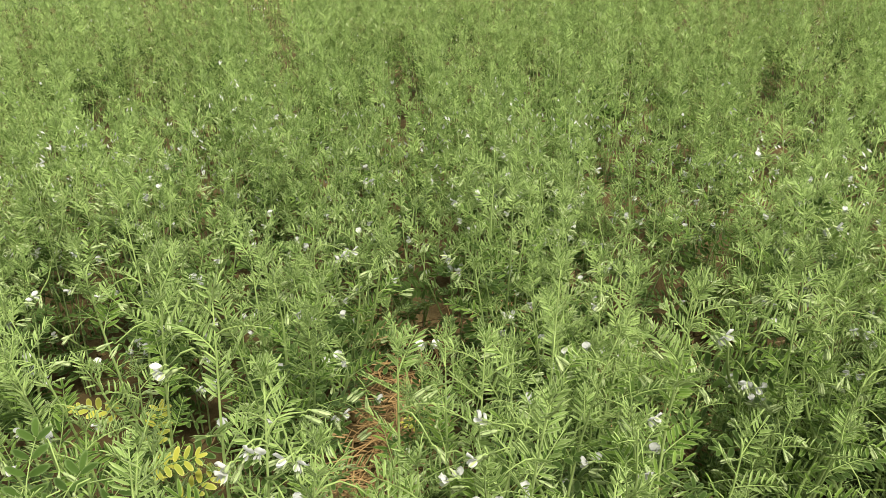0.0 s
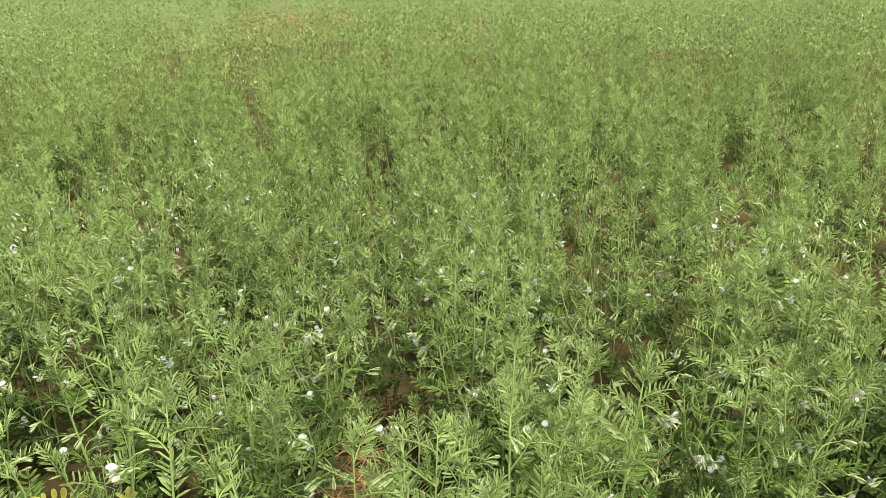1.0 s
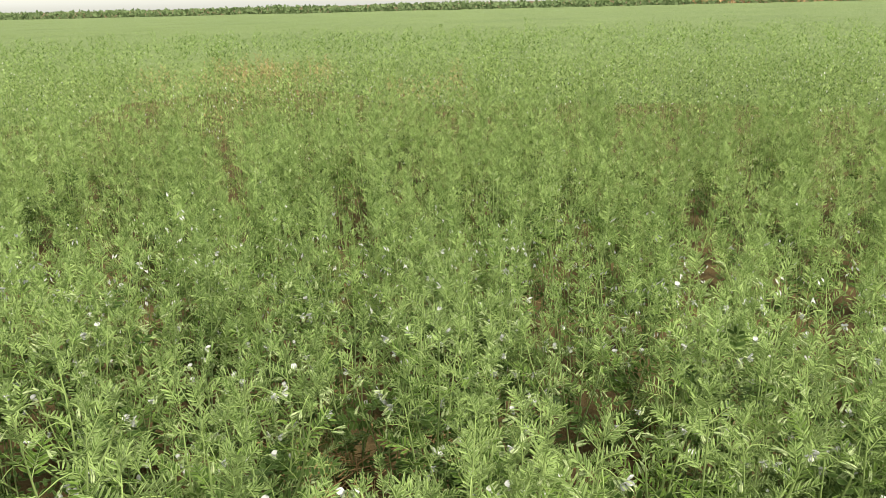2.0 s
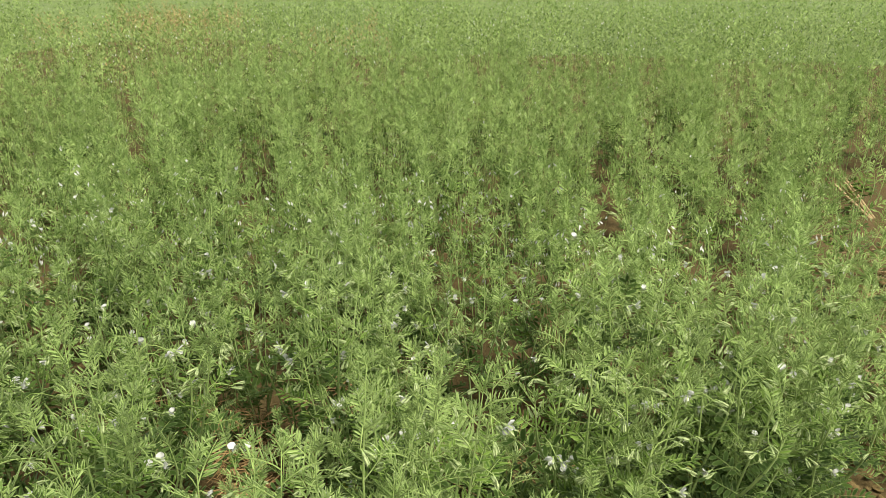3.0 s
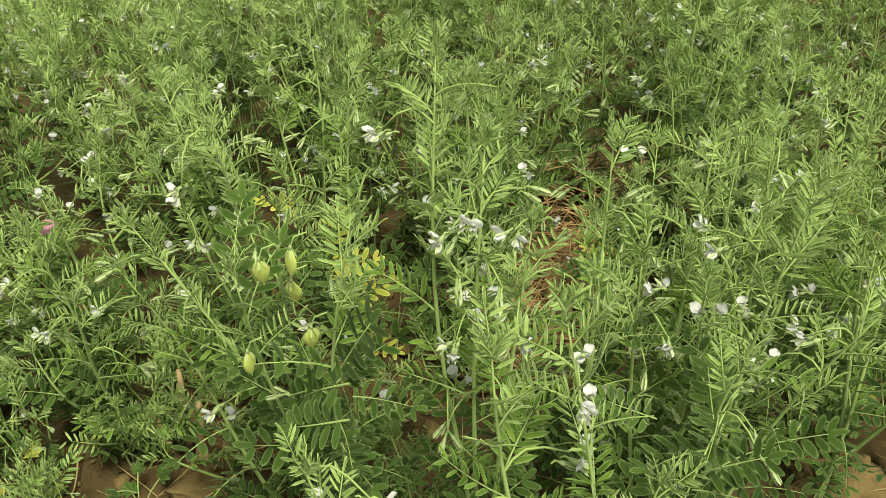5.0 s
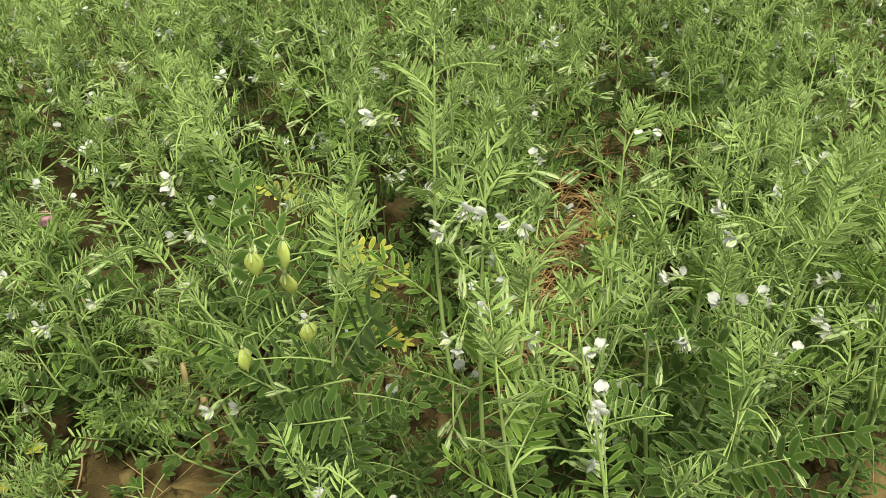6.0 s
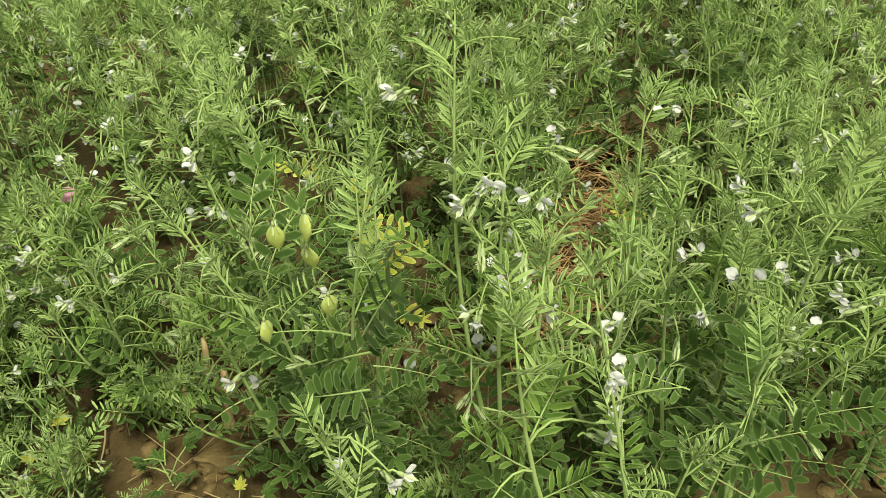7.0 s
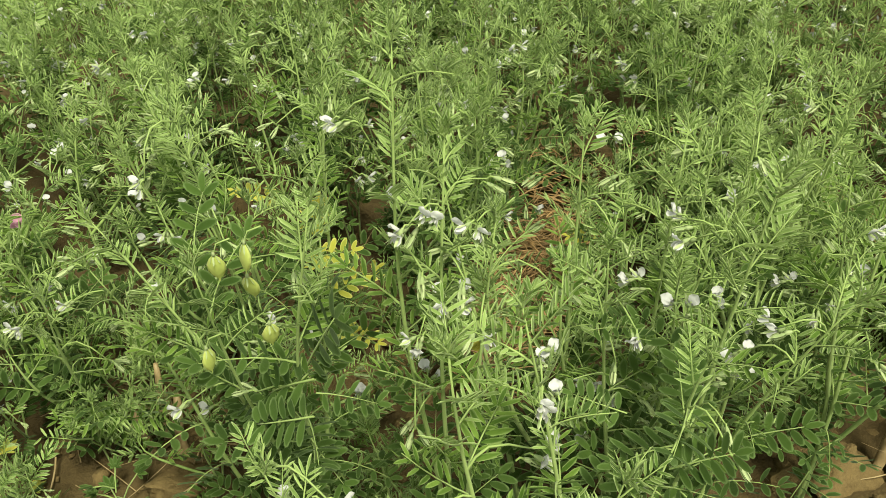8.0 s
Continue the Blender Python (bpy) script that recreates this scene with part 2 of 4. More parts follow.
def petals(r, detail=1):
    """A pea blossom that faces +Y: a raised rounded standard, two wings and a keel."""
    soup = Soup()
    v = [Vector((0, 0, 0))]
    rows = ((0.45, 0.0020, 0.0018), (0.8, 0.0036, 0.0040), (1.0, 0.0032, 0.0058), (1.0, 0.0016, 0.0068))
    for fwd, half, up in rows:
        for k in (-1, -0.5, 0, 0.5, 1):
            v.append(Vector((half * k, 0.0042 * fwd - 0.0016 * abs(k) * fwd + r.uniform(-0.0002, 0.0002), up - 0.0005 * k * k)))
    f = [(0, 1 + k, 2 + k) for k in range(4)]
    for i in range(3):
        f += [(1 + 5 * i + k, 2 + 5 * i + k, 7 + 5 * i + k, 6 + 5 * i + k) for k in range(4)]
    soup.add(v, f)
    for side in (1, -1):
        leaflet(soup, Vector((side * 0.0006, 0.0008, 0)), Vector((side * 0.25, 1, 0.15)), Vector((side, 0.2, 0.35)), 0.0056, 0.0036, 0.3, 0.12, 2)
    leaflet(soup, Vector((0, 0.0006, -0.0004)), Vector((0, 1, 0.05)), Vector((0, 0, 1)), 0.0048, 0.0028, 1.0, -0.1, 2)
    return soup


def calyx(soup, at, d, r, size=1.0, closed=False, detail=1):
    """A small cup with five long hairy teeth; closed: a bud."""
    d = Vector(d).normalized()
    m = basis(d, (0.2, 0.1, 1), at)
    tube(soup, [m @ Vector((0, y * size, 0)) for y in (-0.001, 0.0006, 0.0022)], [0.0006 * size, 0.0011 * size, 0.0012 * size], 5 if detail else 3, 1)
    for k in range(5):
        t = 2 * math.pi * k / 5 + r.uniform(-0.2, 0.2)
        out = Vector((math.cos(t), 0, math.sin(t)))
        spread = 0.1 if closed else 0.26
        leaflet(soup, m @ (out * 0.0011 * size + Vector((0, 0.0016 * size, 0))), m.to_3x3() @ (out * spread + Vector((0, 1, 0))), m.to_3x3() @ out, 0.0066 * size, 0.0013 * size, 0.2, 0.1 if closed else -0.15, detail, 1)


def stalk(r, length, blooms, detail=2):
    """A flower stalk along +Y that nods at its end; gives its mesh soup and the poses of its open flowers."""
    soup, faces = Soup(), []
    sag = r.uniform(0.1, 0.6)
    hook = r.uniform(-0.25, 0.25)
    pts = [Vector((hook * length * t * t, length * t, 0.22 * length * math.sin(math.pi * t) - sag * length * t * t * t)) for t in (0, 0.25, 0.5, 0.75, 1)]
    tube(soup, pts, [0.0008, 0.0007, 0.0006, 0.0006, 0.0005], 4 if detail else 3)
    for k in range(max(blooms + (1 if r.random() < 0.6 else 0), 2)):
        start = pts[4] - Vector((0, 0.005 * k, 0))
        side = r.uniform(-1, 1)
        down = r.uniform(-1.7, -0.5)
        d = Vector((side, r.uniform(0.3, 1.0), down)).normalized()
        knee = start + Vector((side * 0.0015, 0.0025, 0.0004))
        end = knee + d * 0.0035
        tube(soup, [start, knee, end], [0.0006, 0.0006, 0.0007], 4 if detail else 3)
        is_open = k < blooms
        calyx(soup, end, d, r, r.uniform(1.1, 1.45), not is_open, 1 if detail else 0)
        if is_open:
            faces.append(basis(d, (0, 0, 1), end + d * 0.0018, r.uniform(1.0, 1.25), r.uniform(-0.5, 0.5)))
    return soup, faces


STALKS, OPEN = [], (0, 0, 0, 0, 0, 0, 1, 1, 2)
for i in range(9):
    r = random.Random(500 + i)
    soup, faces = stalk(r, r.uniform(0.022, 0.036), OPEN[i])
    r = random.Random(500 + i)
    light, faces = stalk(r, r.uniform(0.022, 0.036), OPEN[i], 0)
    STALKS.append((light, soup.mesh("flower_stalk", [M_STEM, M_CALYX]), faces))
PETALS = [petals(random.Random(40 + i)) for i in range(3)]
PETAL_MESH = [s.mesh("petals", [M_PETAL]) for s in PETALS]
PINK_MESH = PETALS[0].mesh("petals_pink", [M_PINK])


def pod_soup(r):
    """A flat lens-shaped pod with a beak, hanging along +Y."""
    soup, n = Soup(), 6
    outline = ((0.0, 0.0), (0.0022, 0.0024), (0.0055, 0.0042), (0.0090, 0.0041), (0.0122, 0.0024), (0.0140, 0.0006), (0.0156, 0.0002))
    v, u = [], []
    for y, half in outline:
        for k in range(8):
            t = 2 * math.pi * k / 8
            v.append((half * math.cos(t), y, half * 0.32 * math.sin(t)))
            u.append(abs(math.cos(t)) ** 3)
    f = [(i * 8 + k, i * 8 + (k + 1) % 8, i * 8 + 8 + (k + 1) % 8, i * 8 + 8 + k) for i in range(n) for k in range(8)]
    soup.add(v, f, u)
    return soup


POD_MESH = pod_soup(rng).mesh("pod", [M_POD])

# ---- plant layout: stems as bent lines, leaves at the nodes ----


def bent(base, top, sag, wave, n=14):
    base, top = Vector(base), Vector(top)
    side = Vector((top.y - base.y, base.x - top.x, 0))
    side = side.normalized() if side.length > 1e-4 else Vector((1, 0, 0))
    out = Vector((top.x - base.x, top.y - base.y, 0))
    pts = []
    for i in range(n + 1):
        t = i / n
        pts.append(base.lerp(top, t) - out * (sag * math.sin(math.pi * t)) + side * (wave * math.sin(2.2 * math.pi * t)))
    return pts


def along(pts, t):
    x = min(max(t, 0), 0.9999) * (len(pts) - 1)
    i = int(x)
    return pts[i].lerp(pts[i + 1], x - i), (pts[i + 1] - pts[i]).normalized()


def layout(r, stems, bloom_share=0.35, low_share=0.45, branches=(1, 1, 2), gap=1.2, bare_foot=0.03, mid_share=0.74):
    """Leaves and flower stalks for stems given as (base, top) pairs: lists of (kind, variant, pose)."""
    lines, leaves, stalks = [], [], []
    shoots = [(bent(base, top, r.uniform(-0.1, 0.3), r.uniform(-0.01, 0.01))) for base, top in stems]
    for pts in list(shoots):
        for k in range(branches if isinstance(branches, int) else r.choice(branches)):
            p, d = along(pts, r.uniform(0.12, 0.55))
            az, rise, out = r.uniform(0, 6.28), (pts[-1].z - p.z) * r.uniform(0.45, 0.95), r.uniform(0.03, 0.085)
            shoots.append(bent(p, p + Vector((out * math.cos(az), out * math.sin(az), rise)), -0.25, r.uniform(-0.006, 0.006), 8))
    for pts in shoots:
        length = sum((pts[i + 1] - pts[i]).length for i in range(len(pts) - 1))
        lines.append((pts, length))
        node, turn, t = 0, r.uniform(0, 6.28), bare_foot / length
        while t < 1.0:
            p, d = along(pts, t)
            high = t
            az = turn + node * math.pi + r.uniform(-0.6, 0.6) + node * 0.35
            out = Vector((math.cos(az), math.sin(az), 0))
            rise = 0.15 + 0.95 * high ** 1.4 + r.uniform(-0.25, 0.25)
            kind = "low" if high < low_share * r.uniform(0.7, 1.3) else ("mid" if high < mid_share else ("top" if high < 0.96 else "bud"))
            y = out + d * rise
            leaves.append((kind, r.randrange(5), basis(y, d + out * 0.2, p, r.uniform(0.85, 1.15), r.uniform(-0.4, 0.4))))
            if 0.45 < high < 0.93 and r.random() < bloom_share:
                az2 = az + r.choice((-0.7, 0.7))
                o2 = Vector((math.cos(az2), math.sin(az2), 0))
                stalks.append((r.randrange(9), basis(o2 + Vector((0, 0, r.uniform(0.1, 0.9))), (0, 0, 1), p, r.uniform(0.85, 1.2))))
            node += 1
            t += gap * r.uniform(0.015, 0.024) / length * (1.3 - 0.7 * high)
        p, d = along(pts, 1)
        for k in range(3):
            az = turn + 2.1 * k
            leaves.append(("bud", r.randrange(5), basis(d + Vector((math.cos(az), math.sin(az), 0)) * 0.4, (math.cos(az + 1.6), math.sin(az + 1.6), 0.3), p, r.uniform(0.8, 1.1))))
    return lines, leaves, stalks


def stem_soup(pts, thick=0.0020, sides=5, step=1):
    soup = Soup()
    pts = pts[::step] if (len(pts) - 1) % step == 0 else pts
    n = len(pts) - 1
    tube(soup, pts, [thick * (1.1 - 0.5 * i / n - 0.4 * (i / n) ** 3) for i in range(n + 1)], sides)
    return soup


def lentil(r, stems, bloom_share=0.3, low_share=0.45, yellow=0.0, branches=(1, 1, 2)):
    """A lentil plant in full detail, standing at the origin: stems, single leaves, flower stalks with blossoms."""
    plant = new("lentil_plant")
    plant.empty_display_size = 0.05
    lines, leaves, stalks = layout(r, stems, bloom_share, low_share, branches)
    for pts, length in lines:
        part("stem", stem_soup(pts).mesh("stem", [M_STEM]), plant)
    for kind, i, m in leaves:
        old = kind == "low" and r.random() < yellow
        part("leaf", YELLOW_MESH[i % 2] if old else LEAF_MESH[kind][i], plant, m, "yellowing leaf" if old else "")
    for i, m in stalks:
        soup, me, faces = STALKS[i]
        s = part("flower_stalk", me, plant, m)
        for k, fm in enumerate(faces):
            part("blossom", PETAL_MESH[(i + k) % 3], s, fm, "white pea-shaped blossom")
    return plant


def merged(r, stems, detail, bloom_share=0.3, sides=3, low_share=0.45):
    """The same plant as three soups: stems, leaves (slot 0 lower, 1 middle, 2 upper), blossoms."""
    lines, leaves, stalks = layout(r, stems, bloom_share, low_share, (1, 2), 1.3 if detail else 1.4, 0.04 if detail else 0.10, 0.62)
    stem, green, white = Soup(), Soup(), Soup()
    for pts, length in lines:
        stem.join(stem_soup(pts, 0.0016 if detail else 0.0013, sides, 2 if detail else 4), Matrix())
    for kind, i, m in leaves:
        # Most middle leaves take the upper green, for the paler sky-lit look further off.
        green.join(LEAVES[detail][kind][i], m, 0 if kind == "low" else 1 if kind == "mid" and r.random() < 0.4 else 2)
    for i, m in stalks:
        soup, me, faces = STALKS[i]
        if detail:
            stem.join(soup, m)
        for fm in faces[:1] if detail or r.random() < 0.2 else ():
            if detail:
                white.join(PETALS[0], m @ fm)
            else:
                leaflet(white, (m @ fm) @ Vector((0, 0, 0)), Vector((0.3, -0.2, 1)), Vector((0, -1, 0.4)), 0.0065, 0.005, 0.2, 0, 0)
        if not detail and not faces:
            leaflet(stem, m @ Vector((0, 0, 0)), m.to_3x3() @ Vector((0, 1, 0.1)), Vector((0, -1, 0.3)), 0.026, 0.0022, 0.2, 0, 0, 0)
            for k in (0, 1):
                leaflet(white, m @ Vector((0, 0.024 - 0.007 * k, 0)), Vector((r.uniform(-0.9, 0.9), -0.3, -0.7)), Vector((0, -1, 0.4)), 0.011, 0.0036, 0.2, 0, 0, 1)
    return stem, green, white


def spread_stems(r, count, height, reach):
    stems = []
    for k in range(count):
        az = 2 * math.pi * k / count + r.uniform(-0.6, 0.6)
        h = height * r.uniform(0.82, 1.05)
        s = reach * r.uniform(0.3, 1.1)
        stems.append(((0.008 * math.cos(az), 0.008 * math.sin(az), -0.005), (s * math.cos(az), s * math.sin(az), h)))
    return stems


# ---- the plan: bare places among the plants, as (x, y, half width, half depth) ----
BARE = [(0.135, 1.35, 0.045, 0.11), (0.20, 1.10, 0.03, 0.08), (0.11, 0.96, 0.055, 0.09), (0.235, 1.0, 0.025, 0.06), (0.03, 1.07, 0.07, 0.09), (0.15, 0.88, 0.03, 0.04), (-0.08, 1.16, 0.07, 0.06), (-0.11, 0.87, 0.06, 0.035),
        (-0.17, 1.03, 0.06, 0.07), (0.075, 0.93, 0.065, 0.07), (-0.12, 0.955, 0.07, 0.05), (0.25, 1.60, 0.05, 0.05), (0.04, 1.51, 0.05, 0.05),
        (0.93, 1.95, 0.075, 0.09), (0.87, 1.78, 0.05, 0.10), (1.12, 2.04, 0.05, 0.06), (0.83, 1.62, 0.04, 0.08),
        (0.25, 2.14, 0.04, 0.18), (0.17, 2.50, 0.06, 0.22), (-0.05, 2.06, 0.04, 0.14), (-0.15, 2.38, 0.06, 0.18), (-0.80, 2.07, 0.10, 0.12), (-0.95, 2.27, 0.11, 0.12)]
# an open row between the plants, winding away from the bare edge
BARE += [(x, y, 0.032, 0.13) for x, y in ((0.51, 1.27), (0.53, 1.45), (0.565, 1.65), (0.615, 1.85), (0.69, 2.05), (0.76, 2.27), (0.80, 2.46))]
EYE_X, EYE_Y = 0.40, 0.46


def is_bare(x, y, grow=0.0):
    # the bare margin runs aslant along the edge of the stand
    if x > 0.43 and y < 1.125 + 0.43 * (x - 0.43) + grow:
        return True
    if 1.3 < y < 3.3 and x < 2.3 and x > 0.93 + 0.42 * (y - 1.4) - grow:
        return True
    return any(((x - bx) / (hw + grow)) ** 2 + ((y - by) / (hd + grow)) ** 2 < 1 for bx, by, hw, hd in BARE)


THIN = [(-2.3, 6.9, 0.95, 1.0), (-0.53, 5.75, 0.34, 0.55), (-1.2, 4.25, 0.10, 0.18)]


def is_thin(x, y):
    return any(((x - bx) / hw) ** 2 + ((y - by) / hd) ** 2 < 1 for bx, by, hw, hd in THIN)


def ground_z(x, y):
    near = 1.0 / (1.0 + 0.02 * max(0.0, math.hypot(x - 0.3, y - 1.3) - 3) ** 2)
    p = Vector((x, y, 0))
    lumps = noise.noise(p * 7) * 0.020 + abs(noise.noise(p * 19 + Vector((3, 1, 0)))) * 0.026 + abs(noise.noise(p * 47)) * 0.010
    return near * (lumps - 0.006) + (1 - near) * 0.0


def axis(lo, a, b, hi, fine, grow=1.18):
    xs = list(np.arange(a, b, fine))
    step, x, right = fine, b, []
    while x < hi:
        right.append(x)
        step *= grow
        x += step
    step, x, left = fine, a - fine, []
    while x > lo:
        left.append(x)
        step *= grow
        x -= step
    return [lo] + left[::-1] + xs + right + [hi]


def build_ground():
    xs, ys = axis(-3000, -0.8, 1.7, 3000, 0.019), axis(-3000, 0.6, 2.7, 3000, 0.019)
    nx, ny = len(xs), len(ys)
    v = [(x, y, ground_z(x, y)) for y in ys for x in xs]
    f = [(j * nx + i, j * nx + i + 1, (j + 1) * nx + i + 1, (j + 1) * nx + i) for j in range(ny - 1) for i in range(nx - 1)]
    me = bpy.data.meshes.new("ground")
    me.from_pydata(v, [], f)
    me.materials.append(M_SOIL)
    me.polygons.foreach_set("use_smooth", [True] * len(f))
    return tagged(new("ground", me), "dry brown cloddy field soil under the crop", "soil", kind="structure")


build_ground()

# ---- far field: the closed crop seen as one rough surface, and the hedge at its end ----


def sparse(r, x, y):
    """True where the stand thins out between its clumps."""
    return noise.noise(Vector((x * 2.4, y * 2.4, 9))) < -0.22 and r.random() < 0.7


def scatter(r, spacing, inside, bounds):
    """Jittered places on a staggered lattice."""
    x0, x1, y0, y1 = bounds
    places, row, y = [], 0, y0
    while y < y1:
        x = x0 + (row % 2) * spacing / 2
        while x < x1:
            px, py = x + r.uniform(-0.42, 0.42) * spacing, y + r.uniform(-0.42, 0.42) * spacing
            if inside(px, py):
                places.append((px, py))
            x += spacing
        y += spacing * 0.87
        row += 1
    return places


def bearing(x, y):
    return math.degrees(math.atan2(x - EYE_X, y - EYE_Y))


def reach(x, y):
    return math.hypot(x - EYE_X, y - EYE_Y)


def in_wedge(x, y):
    b, d = bearing(x, y), reach(x, y)
    return (-80 if d < 1.3 else -62 if d < 2.4 else -46) < b < (40 if d < 2.4 else 37)


def fill(templates, places, r, name, mats, label, low=0.85, high=1.12):
    """Joins copies of template soups into one mesh object of kind stuff."""
    arrays = []
    for s in templates:
        loops = np.array([i for face in s.f for i in face], dtype=np.int32)
        sizes = np.array([len(face) for face in s.f], dtype=np.int32)
        arrays.append((np.array(s.v, dtype=np.float32), loops, sizes, np.array(s.u, dtype=np.float32), np.array(s.m, dtype=np.int32)))
    vs, ls, ss, us, ms, k = [], [], [], [], [], 0
    for x, y in places:
        v, loops, sizes, u, m = arrays[r.randrange(len(arrays))]
        t, g = r.uniform(0, 2 * math.pi), r.uniform(low, high) * (1 + 0.16 * noise.noise(Vector((x * 1.6, y * 1.6, 5))))
        c, s = math.cos(t) * g, math.sin(t) * g
        w = np.empty_like(v)
        w[:, 0] = v[:, 0] * c - v[:, 1] * s + x
        w[:, 1] = v[:, 0] * s + v[:, 1] * c + y
        w[:, 2] = v[:, 2] * g * r.uniform(0.9, 1.08) + ground_z(x, y)
        vs.append(w), ls.append(loops + k), ss.append(sizes), us.append(u), ms.append(m)
        k += len(v)
    v, loops, sizes, u, m = (np.concatenate(q) for q in (vs, ls, ss, us, ms))
    me = bpy.data.meshes.new(name)
    me.vertices.add(len(v))
    me.vertices.foreach_set("co", v.ravel())
    me.loops.add(len(loops))
    me.loops.foreach_set("vertex_index", loops)
    me.polygons.add(len(sizes))
    starts = np.concatenate(([0], np.cumsum(sizes)[:-1])).astype(np.int32)
    me.polygons.foreach_set("loop_start", starts)
    me.polygons.foreach_set("loop_total", sizes)
    me.polygons.foreach_set("material_index", m)
    for mat in mats:
        me.materials.append(mat)
    uv = me.uv_layers.new(name="UVMap")
    flat = np.zeros((len(loops), 2), dtype=np.float32)
    flat[:, 0] = u[loops]
    uv.data.foreach_set("uv", flat.ravel())
    me.update(calc_edges=True)
    return tagged(new(name, me), label, "crop", kind="stuff")


def smooth(a, b, x):
    t = min(1.0, max(0.0, (x - a) / (b - a)))
    return t * t * (3 - 2 * t)


def track_side(x, y):
    """0 on the bare field track along which the camera stands, 1 in the crop."""
    return smooth(0.75, 1.25, abs(y + 0.25 + 0.12 * noise.noise(Vector((x * 0.8, 3.0, 0)))))


def build_canopy():
    # Behind the camera the sheet is unseen, added to block low light.
    xs, ys = axis(-150, -9, 9, 150, 0.25, 1.10), axis(-60, -9, 16, 62, 0.22, 1.07)
    nx, ny = len(xs), len(ys)
    v = []
    for y in ys:
        for x in xs:
            p = Vector((x, y, 0))
            b = bearing(x, y)
            beside = smooth(0, 7, max((-66 if reach(x, y) < 2.6 else -47) - b, b - (42 if reach(x, y) < 2.6 else 37))) * (0.0 if -0.5 < x < 2.2 and 0 < y < 3 else 1.0)
            rise = max(smooth(5.2, 8.6, reach(x, y)), 0.72 * beside) * track_side(x, y)
            if y > 3:
                for bx, by, hw, hd in THIN:
                    rise *= smooth(0.7, 1.5, math.hypot((x - bx) / hw, (y - by) / hd))
            v.append((x, y, -0.10 + 0.37 * rise + rise * (0.05 * noise.noise(p * 2.3) + 0.03 * noise.noise(p * 0.5))))
    f = [(j * nx + i, j * nx + i + 1, (j + 1) * nx + i + 1, (j + 1) * nx + i) for j in range(ny - 1) for i in range(nx - 1)]
    me = bpy.data.meshes.new("far_crop")
    me.from_pydata(v, [], f)
    me.materials.append(M_FAR)
    tagged(new("far_crop", me), "pale green lentil crop closing to one surface far off, added unseen behind the camera", "crop", kind="stuff")


build_canopy()


def build_hedge():
    r, soup = random.Random(8), Soup()
    for i in range(14000):
        x = r.uniform(-75, 55)
        tall = 0.78 + 0.12 * noise.noise(Vector((x * 0.15, 0, 0))) + (0.4 if x > 10 else 0.0)
        p = Vector((x, 62.6 + r.uniform(-0.6, 0.6), r.uniform(0, tall) - 0.1))
        leaflet(soup, p, Vector((r.uniform(-1, 1), r.uniform(-0.5, 0.5), r.uniform(0.2, 1))), Vector((0, -1, r.uniform(-0.2, 1.2))), r.uniform(0.15, 0.35), r.uniform(0.12, 0.3), 0.3, 0.1, 0, 1 if x > 8 and r.random() < 0.3 else 0)
    tagged(new("hedge", soup.mesh("hedge", [M_HEDGE, M_DRY])), "low green and brown hedge at the end of the field", "hedge", kind="stuff")


build_hedge()


def template(seed, detail, share):
    """One soup for the joined crop: slots stem, calyx, lower, middle and upper leaf, petal."""
    r = random.Random(seed)
    stem, green, white = merged(r, spread_stems(r, r.randint(2, 4), r.uniform(0.33, 0.42), r.uniform(0.04, 0.10)), detail, share)
    soup = Soup()
    for piece, base in ((stem, 0), (green, 2), (white, 5)):
        k = len(soup.v)
        soup.v += piece.v
        soup.u += piece.u
        soup.f += [tuple(k + i for i in face) for face in piece.f]
        soup.m += [(base + m) if base < 5 else (5 if m == 0 else 1) for m in piece.m]
    return soup


